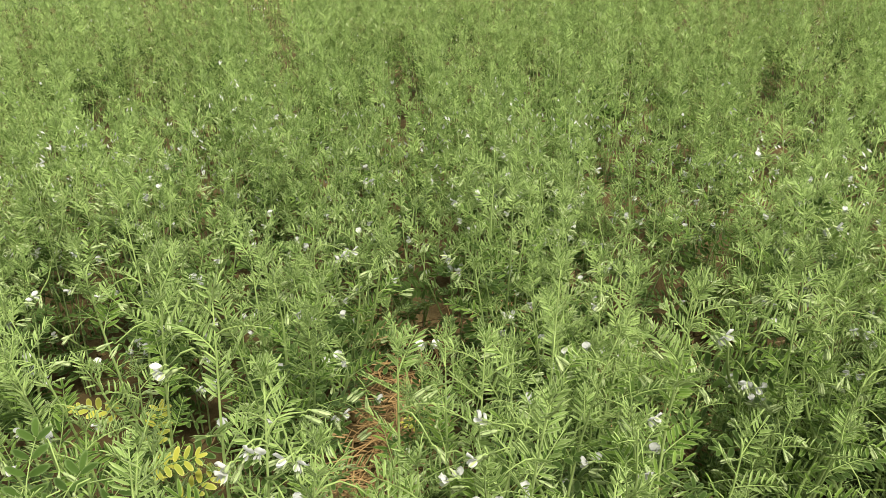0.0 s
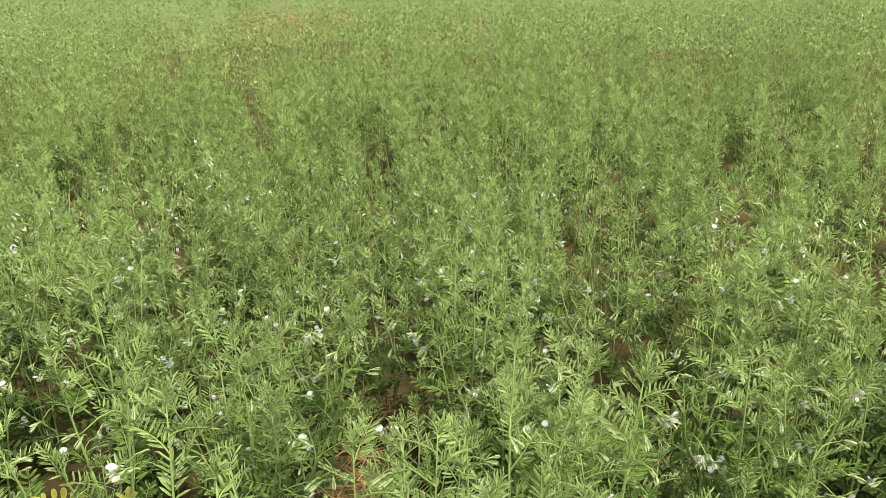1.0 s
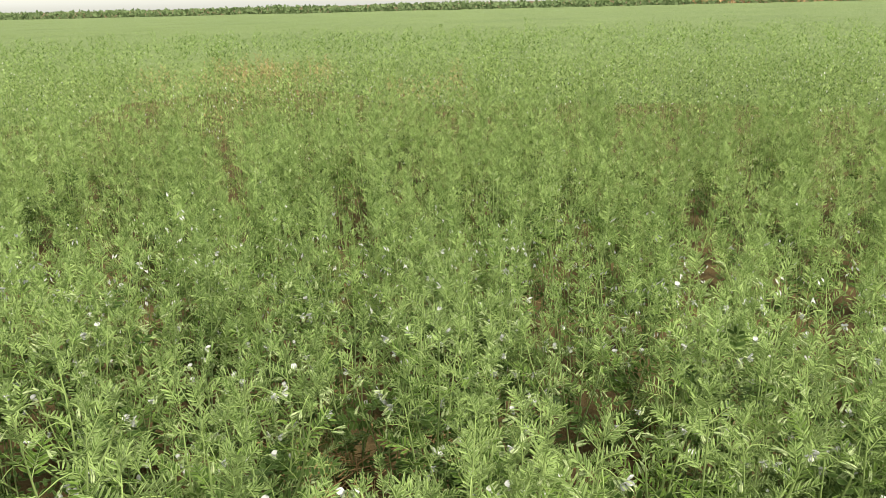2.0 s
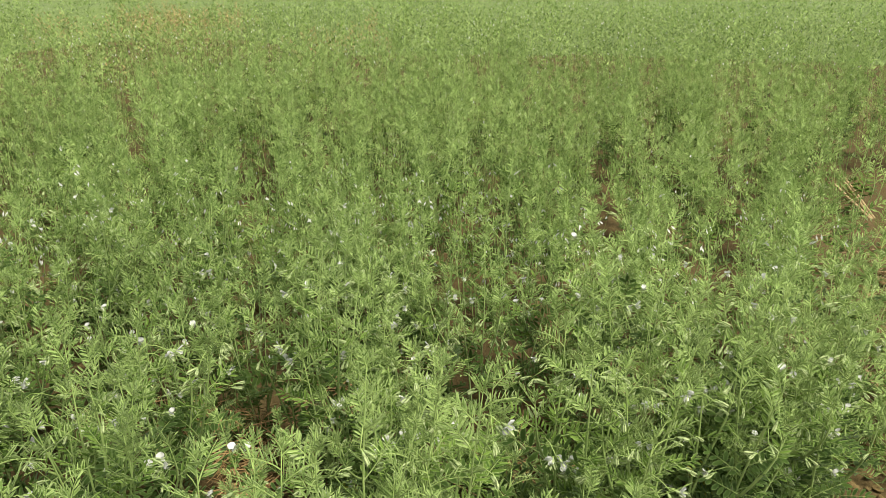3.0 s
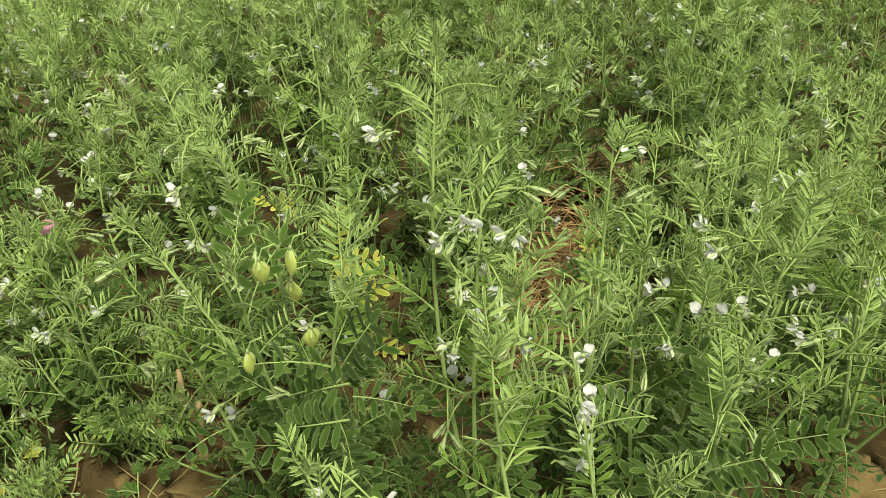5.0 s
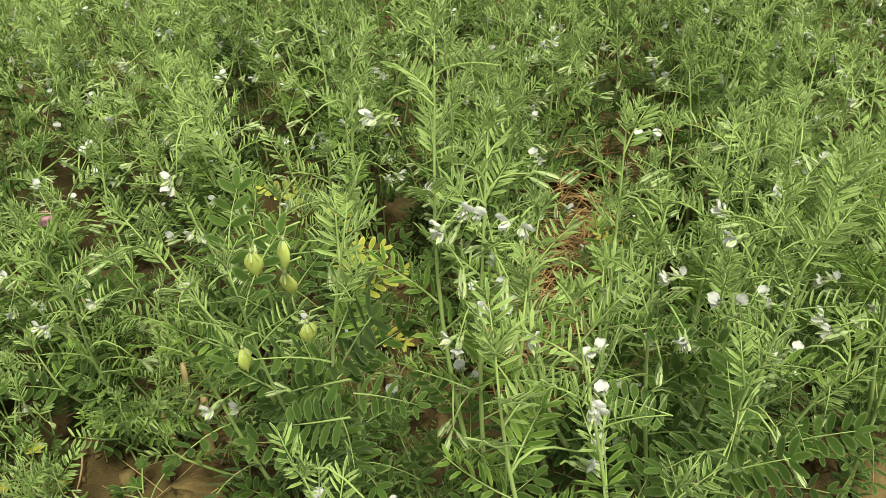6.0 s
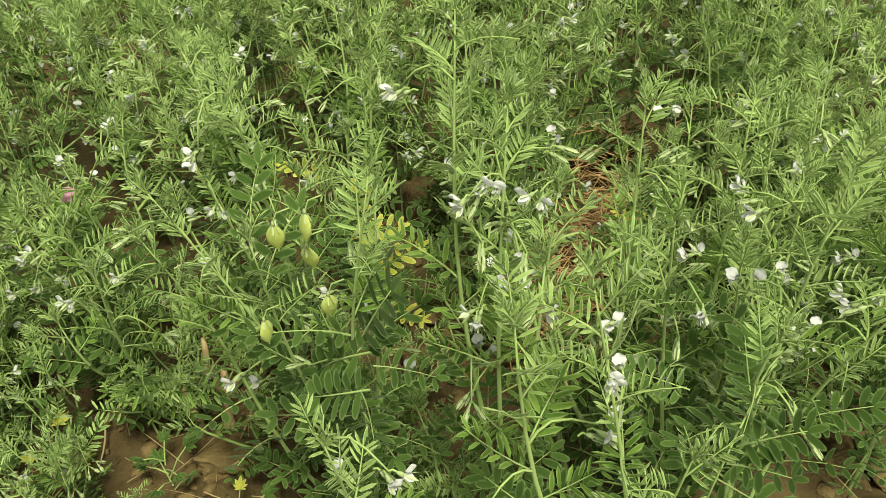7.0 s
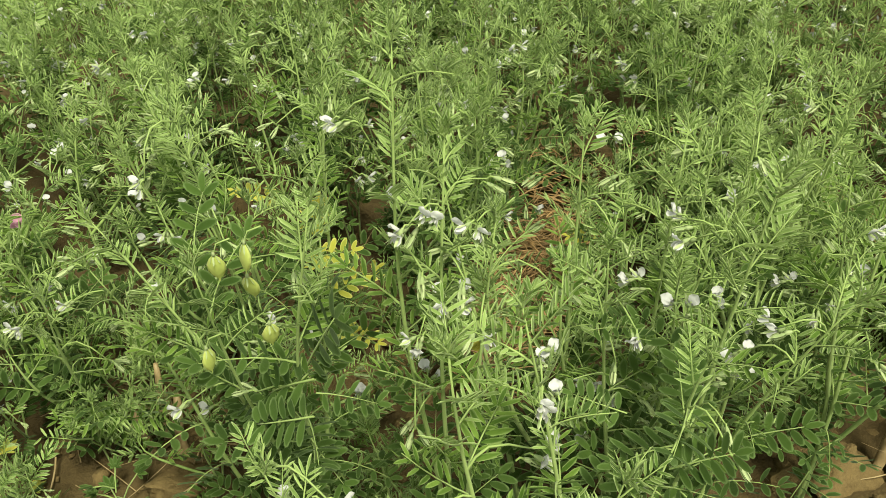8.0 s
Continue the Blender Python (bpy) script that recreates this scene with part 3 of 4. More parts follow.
def tuft(seed, count=88, size=1.0, low=False):
    """A light plant for the distance: a few upright sprigs of narrow leaflets round thin stems, with pale tips; low: no
    tips, and darker greens that paint in the shade between plants.
    """
    r, soup = random.Random(seed), Soup()
    sprigs = max(3, count // 15)
    for k in range(sprigs):
        az = 6.28 * k / sprigs + r.uniform(-0.5, 0.5)
        d, tall = r.uniform(0.015, 0.095), r.uniform(0.27, 0.41)
        foot = Vector((0.4 * d * math.cos(az), 0.4 * d * math.sin(az), 0.0))
        head = Vector((d * math.cos(az), d * math.sin(az), tall))
        leaflet(soup, foot, head - foot, Vector((0, -1, 0)), (head - foot).length, 0.0018 * size ** 0.5, 0.2, 0, 0, 0)
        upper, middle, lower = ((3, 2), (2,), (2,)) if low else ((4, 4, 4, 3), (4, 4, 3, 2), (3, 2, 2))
        for n in range(count // sprigs):
            t = 1.02 - 0.62 * (n / (count // sprigs)) ** 1.1
            p, turn = foot.lerp(head, t), r.uniform(0, 6.28)
            out = Vector((math.cos(turn), math.sin(turn), r.uniform(0.1, 0.5) + 0.9 * max(0.0, t - 0.6)))
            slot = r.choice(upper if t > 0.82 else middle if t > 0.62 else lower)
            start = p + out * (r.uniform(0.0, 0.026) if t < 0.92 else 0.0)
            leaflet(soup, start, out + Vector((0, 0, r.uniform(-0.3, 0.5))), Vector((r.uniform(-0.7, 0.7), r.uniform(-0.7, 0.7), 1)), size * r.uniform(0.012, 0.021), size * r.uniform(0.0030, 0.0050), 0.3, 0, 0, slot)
        for n in range(0 if low else r.choice((0, 1, 2, 2))):
            side = r.uniform(0, 6.28)
            p = foot.lerp(head, r.uniform(0.75, 0.97)) + Vector((0.022 * math.cos(side), 0.022 * math.sin(side), 0))
            leaflet(soup, p, Vector((r.uniform(-0.8, 0.8), -0.2, -0.8)), Vector((0, -1, 0.4)), 0.011, 0.0056, 0.2, 0, 0, r.choice((1, 1, 1, 5)))
    return soup


CROP_MATS = [M_STEM, M_CALYX, M_LOW, M_MID, M_TOP, M_PETAL]
r_mid, r_far = random.Random(21), random.Random(22)
mid_places = scatter(r_mid, 0.15, lambda x, y: 1.72 <= reach(x, y) < r_mid.uniform(3.0, 4.0) and in_wedge(x, y) and not is_bare(x, y) and not (reach(x, y) > 2.4 and sparse(r_mid, x, y)), (-5.5, 5.5, 0.8, 7))
fill([template(900 + i, 0, 0.6) for i in range(8)], mid_places, r_mid, "lentil_crop", CROP_MATS, "dense flowering green lentil plants in the middle of the field")
far_places = scatter(r_far, 0.135, lambda x, y: r_far.uniform(2.9, 3.9) <= reach(x, y) < r_far.uniform(6.6, 9.0) and in_wedge(x, y) and not (is_thin(x, y) and r_far.random() < 0.95) and not sparse(r_far, x, y), (-10, 9, 2, 14))
fill([tuft(700 + i, 60, 1.5) for i in range(8)], far_places, r_far, "lentil_crop", CROP_MATS, "flowering green lentil plants merging with distance")
r_out = random.Random(24)
out_places = scatter(r_out, 0.20, lambda x, y: r_out.uniform(6.4, 9.0) <= reach(x, y) < 8.5 + 7.5 * r_out.random() ** 1.6 and in_wedge(x, y) and not is_thin(x, y), (-13, 11, 5, 18))
fill([tuft(720 + i, 40, 2.3) for i in range(8)], out_places, r_out, "lentil_crop", CROP_MATS, "flowering green lentil plants far out in the field")
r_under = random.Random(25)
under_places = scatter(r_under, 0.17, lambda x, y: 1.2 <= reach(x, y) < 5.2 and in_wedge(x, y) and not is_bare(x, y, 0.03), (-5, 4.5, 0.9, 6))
# Undergrowth has only the darker greens: shade between plants put into leaf colour.
fill([tuft(760 + i, 46, 1.5, True) for i in range(6)], under_places, r_under, "lentil_undergrowth", CROP_MATS, "short lentil shoots under the taller plants, coloured dark as in shade", 0.5, 0.72)
r_side = random.Random(23)
side_places = scatter(r_side, 0.20, lambda x, y: reach(x, y) < r_side.uniform(6.4, 8.0) and not in_wedge(x, y) and track_side(x, y) > r_side.uniform(0.3, 0.9) and not is_bare(x, y, 0.05) and not (abs(x - 0.9) < 0.5 and 0 < y < 1.3), (-8, 8.5, -7, 9))
fill([tuft(740 + i, 34, 2.9) for i in range(6)], side_places, r_side, "lentil_crop", CROP_MATS, "green lentil plants along both sides of the field track")

# ---- lentil plants in full detail round the near edge ----
HERO_R, THING_R = 1.0, 1.72
ready = []
HAND_BASES = [(0.205, 0.83), (0.045, 0.862), (-0.05, 0.99), (0.07, 0.85), (0.344, 0.86), (0.317, 0.78), (-0.04, 0.82), (0.311, 0.97), (0.283, 1.03), (0.308, 0.92),
              (0.455, 1.05), (0.585, 1.18), (0.66, 1.24), (-0.03, 1.08), (-0.09, 1.05), (-0.21, 0.91), (-0.30, 0.92), (0.374, 1.05), (0.12, 0.78)]
for i in range(9):
    r = random.Random(300 + i)
    ready.append(lentil(r, spread_stems(r, r.randint(2, 3), r.uniform(0.34, 0.42), r.uniform(0.04, 0.10)), 0.40, 0.50, 0.01))
for ob in ready:
    tagged(ob, "pale green lentil plant with white flowers in dry soil", "lentil plant", "lentil plants of the field")
r = random.Random(77)
hero_places = scatter(r, 0.125, lambda x, y: y > (0.74 if x < 0.0 else 0.84 + 0.10 * x if x < 0.5 else 1.27) and all(math.hypot(x - hx, y - hy) > 0.055 for hx, hy in HAND_BASES) and reach(x, y) < HERO_R and in_wedge(x, y) and not is_bare(x, y), (-2, 2.5, 0.7, 2.5))
for i, (x, y) in enumerate(hero_places):
    m = pose(x, y, ground_z(x, y), r.uniform(-5, 5), r.uniform(-5, 5), r.uniform(0, 360)) @ Matrix.Scale(r.uniform(0.62, 0.78) if y < 0.86 else r.uniform(0.88, 1.08), 4)
    if i < len(ready):
        ready[i].matrix_basis = m
    else:
        copy_thing(ready[i % len(ready)], m)

simple = []
for i in range(16):
    r2 = random.Random(400 + i)
    stem, green, white = merged(r2, spread_stems(r2, r2.randint(2, 4), r2.uniform(0.33, 0.42), r2.uniform(0.04, 0.10)), 1 if i < 8 else 0, 0.5, 3, 0.45)
    plant = new("lentil_plant")
    part("stem", stem.mesh("stem", [M_STEM, M_CALYX]), plant)
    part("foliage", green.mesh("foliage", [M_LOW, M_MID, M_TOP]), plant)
    if white.v:
        part("blossom", white.mesh("blossom", [M_PETAL]), plant, None, "white blossoms")
    simple.append(tagged(plant, "pale green lentil plant among others of the crop", "lentil plant", "lentil plants of the field"))
unused = set(range(16))
thing_places = scatter(r, 0.125, lambda x, y: HERO_R <= reach(x, y) < THING_R and y > 0.8 and in_wedge(x, y) and not is_bare(x, y), (-2.5, 2.5, 0.7, 3))
for i, (x, y) in enumerate(thing_places):
    m = pose(x, y, ground_z(x, y), r.uniform(-6, 6), r.uniform(-6, 6), r.uniform(0, 360))
    kind = i % 8 if reach(x, y) < 1.3 else 8 + i % 8
    if kind in unused:
        simple[kind].matrix_basis = m
        unused.remove(kind)
    else:
        copy_thing(simple[kind], m)

for i, (x, y) in enumerate([(0.60, 1.235), (0.735, 1.295), (0.80, 1.335), (0.885, 1.37), (0.955, 1.42), (0.91, 1.50)]):
    copy_thing(ready[(i * 2 + 3) % len(ready)], pose(x, y, ground_z(x, y), r.uniform(-6, 6), r.uniform(-6, 6), r.uniform(0, 360)) @ Matrix.Scale(r.uniform(0.9, 1.05), 4))

short_plants = []
for i in range(6):
    r2 = random.Random(480 + i)
    stem, green, white = merged(r2, spread_stems(r2, r2.randint(2, 4), r2.uniform(0.20, 0.26), r2.uniform(0.05, 0.09)), 1, 0.35, 4, 0.35)
    plant = new("lentil_plant")
    part("stem", stem.mesh("stem", [M_STEM, M_CALYX]), plant)
    part("foliage", green.mesh("foliage", [M_LOW, M_MID, M_TOP]), plant)
    if white.v:
        part("blossom", white.mesh("blossom", [M_PETAL]), plant, None, "white blossoms")
    short_plants.append(tagged(plant, "short green lentil plant at the field's edge", "lentil plant", "lentil plants of the field"))
front_places = scatter(r, 0.10, lambda x, y: all(math.hypot(x - hx, y - hy) > 0.05 for hx, hy in HAND_BASES) and not is_bare(x, y), (-0.55, 0.02, 0.66, 0.80))
front_places += [(-0.38, 0.86), (-0.45, 0.93), (-0.34, 0.81), (-0.29, 0.755), (-0.42, 0.79), (-0.52, 0.98), (-0.25, 0.83)]
for i, (x, y) in enumerate(front_places):
    m = pose(x, y, ground_z(x, y), r.uniform(-8, 8), r.uniform(-8, 8), r.uniform(0, 360)) @ Matrix.Scale(r.uniform(0.7, 0.95), 4)
    if i < len(short_plants):
        short_plants[i].matrix_basis = m
    else:
        copy_thing(short_plants[i % len(short_plants)], m)

young_plants = []
for i in range(6):
    r2 = random.Random(460 + i)
    stem, green, white = merged(r2, spread_stems(r2, r2.randint(3, 4), r2.uniform(0.11, 0.145), r2.uniform(0.05, 0.09)), 1, 0.0, 3, 0.3)
    plant = new("lentil_plant")
    part("stem", stem.mesh("stem", [M_STEM, M_CALYX]), plant)
    part("foliage", green.mesh("foliage", [M_LOW, M_MID, M_TOP]), plant)
    young_plants.append(tagged(plant, "small lentil plant low in a gap of the crop", "lentil plant", "lentil plants of the field"))
placed = []


def place_young(m, label):
    """A young plant without flowers at a pose."""
    k = len(placed)
    if k < len(young_plants):
        young_plants[k].matrix_basis = m
        placed.append(tagged(young_plants[k], label))
    else:
        placed.append(tagged(copy_thing(young_plants[k % len(young_plants)], m), label))


seedling_places = scatter(r, 0.075, lambda x, y: is_bare(x, y, 0.01) and (y > 1.5 or x < 0.4) and reach(x, y) < 1.9 and r.random() < 0.5, (-0.4, 1.3, 0.85, 3.0))
for i, (x, y) in enumerate(seedling_places):
    place_young(pose(x, y, ground_z(x, y), r.uniform(-12, 12), r.uniform(-12, 12), r.uniform(0, 360)) @ Matrix.Scale(r.uniform(0.7, 1.05), 4), "small lentil plant low in a gap of the crop")

for x, y in scatter(r, 0.07, lambda x, y: is_bare(x, y, 0.09) and not is_bare(x, y), (0.44, 1.10, 1.12, 1.50)):
    place_young(pose(x, y, ground_z(x, y), r.uniform(-10, 10), r.uniform(-10, 10), r.uniform(0, 360)) @ Matrix.Scale(r.uniform(0.75, 1.1), 4), "low lentil plant spreading over bare soil")

low_places = scatter(r, 0.095, lambda x, y: not is_bare(x, y) and r.random() < 0.8, (0.40, 1.15, 1.24, 1.52))
for i, (x, y) in enumerate(low_places):
    place_young(pose(x, y, ground_z(x, y), r.uniform(-12, 12), r.uniform(-12, 12), r.uniform(0, 360)) @ Matrix.Scale(r.uniform(0.9, 1.3), 4), "low lentil plant at the edge of bare soil")

# ---- single plants of the near edge: stems as (base, top) from the plan ----


def edge_plant(seed, stems, label, blooms=(), fronds=(), yellow=0.0, share=0.36, low_share=0.55, branches=(1,)):
    """A lentil plant of its own: also flower stalks that reach given places, and broad lower leaves from place to place."""
    r = random.Random(seed)
    origin = Vector(stems[0][0])
    local = [(Vector(b) - origin, Vector(t) - origin) for b, t in stems]
    plant = lentil(r, local, share, low_share, yellow, branches)
    plant.matrix_basis = Matrix.Translation(origin)
    for place in blooms:
        goal = Vector(place) - origin
        near = min((along(bent(b, t, 0.1, 0), k / 40)[0] for b, t in local for k in range(41)), key=lambda q: (q + Vector((0, 0, 0.012)) - goal).length)
        soup, faces = stalk(r, max((goal - near).length, 0.02), 2)
        s = part("flower_stalk", soup.mesh("flower_stalk", [M_STEM, M_CALYX]), plant, basis(goal - near, (0, 0, 1), near))
        for k, fm in enumerate(faces):
            part("blossom", PETAL_MESH[k % 3], s, fm, "white pea-shaped blossom")
    for start, end in fronds:
        a, b = Vector(start) - origin, Vector(end) - origin
        i = r.randrange(5)
        size = (b - a).length / max(q[1] for q in LEAVES[2]["low"][i].v)
        part("leaf", LEAF_MESH["low"][i], plant, basis(b - a, (0.1, -0.6, 1), a, size))
    return tagged(plant, label, "lentil plant", "lentil plants of the field")


edge_plant(1, [((0.205, 0.828, 0), (0.183, 0.85, 0.485)), ((0.203, 0.842, 0), (0.216, 0.842, 0.44)), ((0.21, 0.838, 0), (0.242, 0.85, 0.39))], "tall pale green lentil plant with several white flowers",
           [(0.203, 0.824, 0.405), (0.212, 0.832, 0.402), (0.158, 0.842, 0.455), (0.241, 0.84, 0.399)], low_share=0.4, branches=(0,))
edge_plant(2, [((0.045, 0.862, 0), (-0.006, 0.80, 0.369)), ((0.04, 0.868, 0), (-0.07, 0.84, 0.30))], "leaning grey-green lentil plant with pale buds", share=0.45, branches=(0, 1))
edge_plant(3, [((-0.052, 0.993, 0), (-0.012, 0.90, 0.394)), ((-0.06, 0.99, 0), (-0.10, 0.93, 0.33))], "green lentil plant with a white flower", [(-0.022, 0.858, 0.389)])
pod_plant = edge_plant(4, [((0.07, 0.851, 0), (0.15, 0.80, 0.41)), ((0.075, 0.855, 0), (0.07, 0.79, 0.36)), ((0.08, 0.845, 0), (0.12, 0.86, 0.36))], "lentil plant with broad lower leaves and yellow-green pods",
                       fronds=[((0.139, 0.80, 0.284), (0.056, 0.80, 0.24)), ((0.148, 0.78, 0.274), (0.092, 0.78, 0.242)), ((0.153, 0.78, 0.295), (0.199, 0.78, 0.307)),
                               ((0.12, 0.82, 0.273), (0.158, 0.82, 0.337)), ((0.10, 0.83, 0.20), (0.15, 0.79, 0.19)), ((0.09, 0.84, 0.17), (0.03, 0.80, 0.19))], yellow=0.0, low_share=0.8, branches=(0,))
PODS = [(0.111, 0.77, 0.392, 5, 30), (0.133, 0.77, 0.404, -8, -20), (0.138, 0.77, 0.352, 10, 50), (0.098, 0.76, 0.331, 0, 80), (0.126, 0.775, 0.378, 12, 10)]
for x, y, z, tilt, turn in PODS:
    at = Vector((x, y, z)) - pod_plant.location
    part("pod", POD_MESH, pod_plant, Matrix.Translation(at) @ pose(0, 0, 0, -90 + tilt, 0, turn) @ Matrix.Scale(1.2, 4), "yellow-green flat pod")
    soup = Soup()
    tube(soup, [(0, 0, 0), (0.002, 0.002, 0.006), (0.008, 0.006, 0.008)], [0.0006, 0.0005, 0.0005], 4)
    calyx(soup, Vector((0, 0, 0.001)), (0, 0, -1), random.Random(3), 0.9)
    part("pod_stalk", soup.mesh("pod_stalk", [M_STEM, M_CALYX]), pod_plant, Matrix.Translation(at))
edge_plant(5, [((0.344, 0.862, 0), (0.383, 0.86, 0.434)), ((0.35, 0.865, 0), (0.43, 0.88, 0.36))], "strong pale-stemmed lentil plant beside bare soil", [(0.401, 0.87, 0.347), (0.363, 0.78, 0.30)],
           [((0.355, 0.80, 0.285), (0.394, 0.80, 0.317)), ((0.352, 0.80, 0.27), (0.385, 0.78, 0.30)), ((0.345, 0.85, 0.20), (0.40, 0.82, 0.21))], low_share=0.6)
edge_plant(6, [((0.317, 0.785, 0), (0.285, 0.765, 0.40)), ((0.31, 0.79, 0), (0.335, 0.76, 0.31))], "bright green lentil plant with nodding white buds", [(0.292, 0.762, 0.353), (0.29, 0.80, 0.347)], low_share=0.5)
edge_plant(7, [((0.311, 0.97, 0), (0.327, 0.97, 0.40)), ((0.32, 0.975, 0), (0.36, 0.95, 0.36))], "green lentil plant with white flowers", [(0.34, 0.95, 0.351)])
edge_plant(8, [((0.293, 1.03, 0), (0.283, 1.03, 0.36)), ((0.30, 1.035, 0), (0.33, 1.06, 0.34))], "green lentil plant by dry weeds", [(0.27, 1.06, 0.35)], branches=(0, 1))
edge_plant(9, [((0.308, 0.924, 0), (0.302, 0.86, 0.378)), ((0.315, 0.93, 0), (0.34, 0.91, 0.34))], "green lentil plant with white flowers", [(0.32, 0.86, 0.344)],
           [((0.325, 0.84, 0.278), (0.282, 0.84, 0.282)), ((0.295, 0.86, 0.317), (0.324, 0.86, 0.333))])
edge_plant(10, [((-0.031, 1.08, 0), (0.004, 1.08, 0.395)), ((-0.03, 1.085, 0), (-0.01, 1.03, 0.30))], "green lentil plant with some yellow lower leaves", yellow=0.2)
edge_plant(11, [((-0.094, 1.05, 0), (-0.189, 1.05, 0.35)), ((-0.09, 1.055, 0), (-0.12, 1.02, 0.36))], "slender green lentil plant with white flowers", [(-0.175, 1.1, 0.343)])
edge_plant(12, [((-0.214, 0.906, 0), (-0.187, 0.86, 0.29)), ((-0.21, 0.91, 0), (-0.24, 0.84, 0.27)), ((-0.215, 0.905, 0), (-0.14, 0.84, 0.25))], "low green lentil plant with white buds", [(-0.20, 0.86, 0.198)])
edge_plant(13, [((0.374, 1.05, 0), (0.367, 1.12, 0.395)), ((0.37, 1.045, 0), (0.42, 1.06, 0.37))], "green lentil plant beside bare soil")
edge_plant(14, [((0.125, 0.775, 0), (0.162, 0.715, 0.30))], "young bright green lentil shoot", [(0.20, 0.71, 0.315)], low_share=0.3, branches=(0,))
edge_plant(15, [((-0.30, 0.92, 0), (-0.173, 0.92, 0.325)), ((-0.305, 0.925, 0), (-0.33, 0.90, 0.30))], "bright green lentil plant with white flowers", [(-0.195, 0.95, 0.325)])
edge_plant(17, [((0.455, 1.05, 0), (0.478, 1.06, 0.41)), ((0.46, 1.055, 0), (0.43, 1.04, 0.35))], "tall lentil plant with white flowers at the edge of bare soil", [(0.444, 1.03, 0.322), (0.49, 1.045, 0.391)], low_share=0.4)
edge_plant(18, [((0.585, 1.18, 0), (0.63, 1.13, 0.25)), ((0.58, 1.185, 0), (0.56, 1.16, 0.20))], "low leaning lentil plant over bare soil", [(0.645, 1.105, 0.212)], low_share=0.5)
edge_plant(19, [((0.66, 1.24, 0), (0.70, 1.24, 0.37)), ((0.655, 1.245, 0), (0.63, 1.25, 0.33))], "pale-stemmed lentil plant behind bare soil", [(0.69, 1.215, 0.33)], low_share=0.4)

# a vetch with one pink blossom between the lentils
vetch = new("vetch_plant")
vetch.matrix_basis = Matrix.Translation((-0.235, 0.925, 0))
part("stem", stem_soup(bent((0, 0, 0), (0.025, -0.02, 0.30), 0.1, 0.006)).mesh("stem", [M_STEM]), vetch)
r = random.Random(61)
for k in range(8):
    az = k * 2.6
    part("leaf", LEAF_MESH["low" if k < 4 else "mid"][k % 5], vetch, basis((math.cos(az), math.sin(az), 0.3), (0, 0, 1), (0.003 * k, -0.0025 * k, 0.05 + 0.032 * k), 1.2))
s = part("flower_stalk", STALKS[0][1], vetch, basis((0.3, -1, 0.2), (0, 0, 1), (0.021, -0.012, 0.268), 0.6))
part("blossom", PINK_MESH, vetch, basis((0.2, -0.6, 0.3), (0, 0, 1), (0.026, -0.028, 0.272), 1.7), "pink pea-shaped blossom")
tagged(vetch, "green vetch plant with one pink blossom", "vetch plant")

# ---- soil clods, stubble, straw and dry weeds ----


def lump(seed, cuts=2):
    """An angular earth clod about one unit across: a hull of a few points, roughened."""
    r, bm = random.Random(seed), bmesh.new()
    for k in range(11):
        d = Vector((r.gauss(0, 1), r.gauss(0, 1), r.gauss(0, 1))).normalized() * r.uniform(0.40, 0.56)
        bm.verts.new((d.x, d.y * 0.9, max(d.z * 0.75, -0.14)))
    bmesh.ops.convex_hull(bm, input=bm.verts)
    loose = [v for v in bm.verts if not v.link_faces]
    bmesh.ops.delete(bm, geom=loose, context="VERTS")
    if cuts:
        bmesh.ops.subdivide_edges(bm, edges=bm.edges[:], cuts=cuts, use_grid_fill=True)
    off = Vector((seed * 3.7, seed * 1.3, 0))
    for v in bm.verts:
        n = v.co.normalized()
        v.co += n * (noise.noise(v.co * 5 + off) * 0.09 + noise.noise(v.co * 13 + off) * 0.05 + noise.noise(v.co * 31 + off) * 0.03)
    me = bpy.data.meshes.new("clod")
    bm.to_mesh(me)
    bm.free()
    me.materials.append(M_CLOD)
    me.polygons.foreach_set("use_smooth", [cuts > 3] * len(me.polygons))
    return me


CLODS = [lump(i + 1, 7 if i < 3 else 3) for i in range(8)]
r = random.Random(5)


def clod(x, y, size, i, turn=None):
    ob = new("clod", CLODS[i])
    ob.matrix_basis = pose(x, y, ground_z(x, y) + 0.07 * size, r.uniform(-12, 12), r.uniform(-12, 12), r.uniform(0, 360) if turn is None else turn) @ Matrix.Diagonal((size, size * r.uniform(0.7, 1.0), size * r.uniform(0.6, 0.95), 1))
    return tagged(ob, "dry brown angular soil clod", "clod", "soil clods")


clod(0.487, 1.105, 0.10, 0, 20)
clod(0.765, 1.19, 0.085, 1, 50)
clod(0.66, 1.165, 0.05, 5)
clod(0.84, 1.235, 0.06, 2)
clod(0.445, 1.07, 0.05, 3)
clod(0.43, 1.12, 0.045, 4)
clod(-0.10, 0.875, 0.075, 1)
clod(0.035, 1.10, 0.07, 2)
clod(0.02, 0.86, 0.06, 5)
clod_places = scatter(r, 0.05, lambda x, y: is_bare(x, y, 0.02 if x > 0.4 and y < 1.4 else -0.005) and (x < 0.4 or y > 1.0) and y < 2.4 and x < 1.5 and r.random() < (0.9 if y < 1.4 else 0.4), (-0.4, 1.8, 0.85, 2.5))
for x, y in clod_places:
    if math.hypot(x - 0.487, y - 1.105) > 0.07:
        clod(x, y, r.choice((0.016, 0.022, 0.026, 0.032, 0.04, 0.055)), r.randrange(3, 8))

crumb = []
for i in range(4):
    soup = Soup()
    me = lump(30 + i, 0)
    soup.add([v.co * 0.018 for v in me.vertices], [tuple(p.vertices) for p in me.polygons], [r.random() for v in me.vertices])
    bpy.data.meshes.remove(me)
    crumb.append(soup)
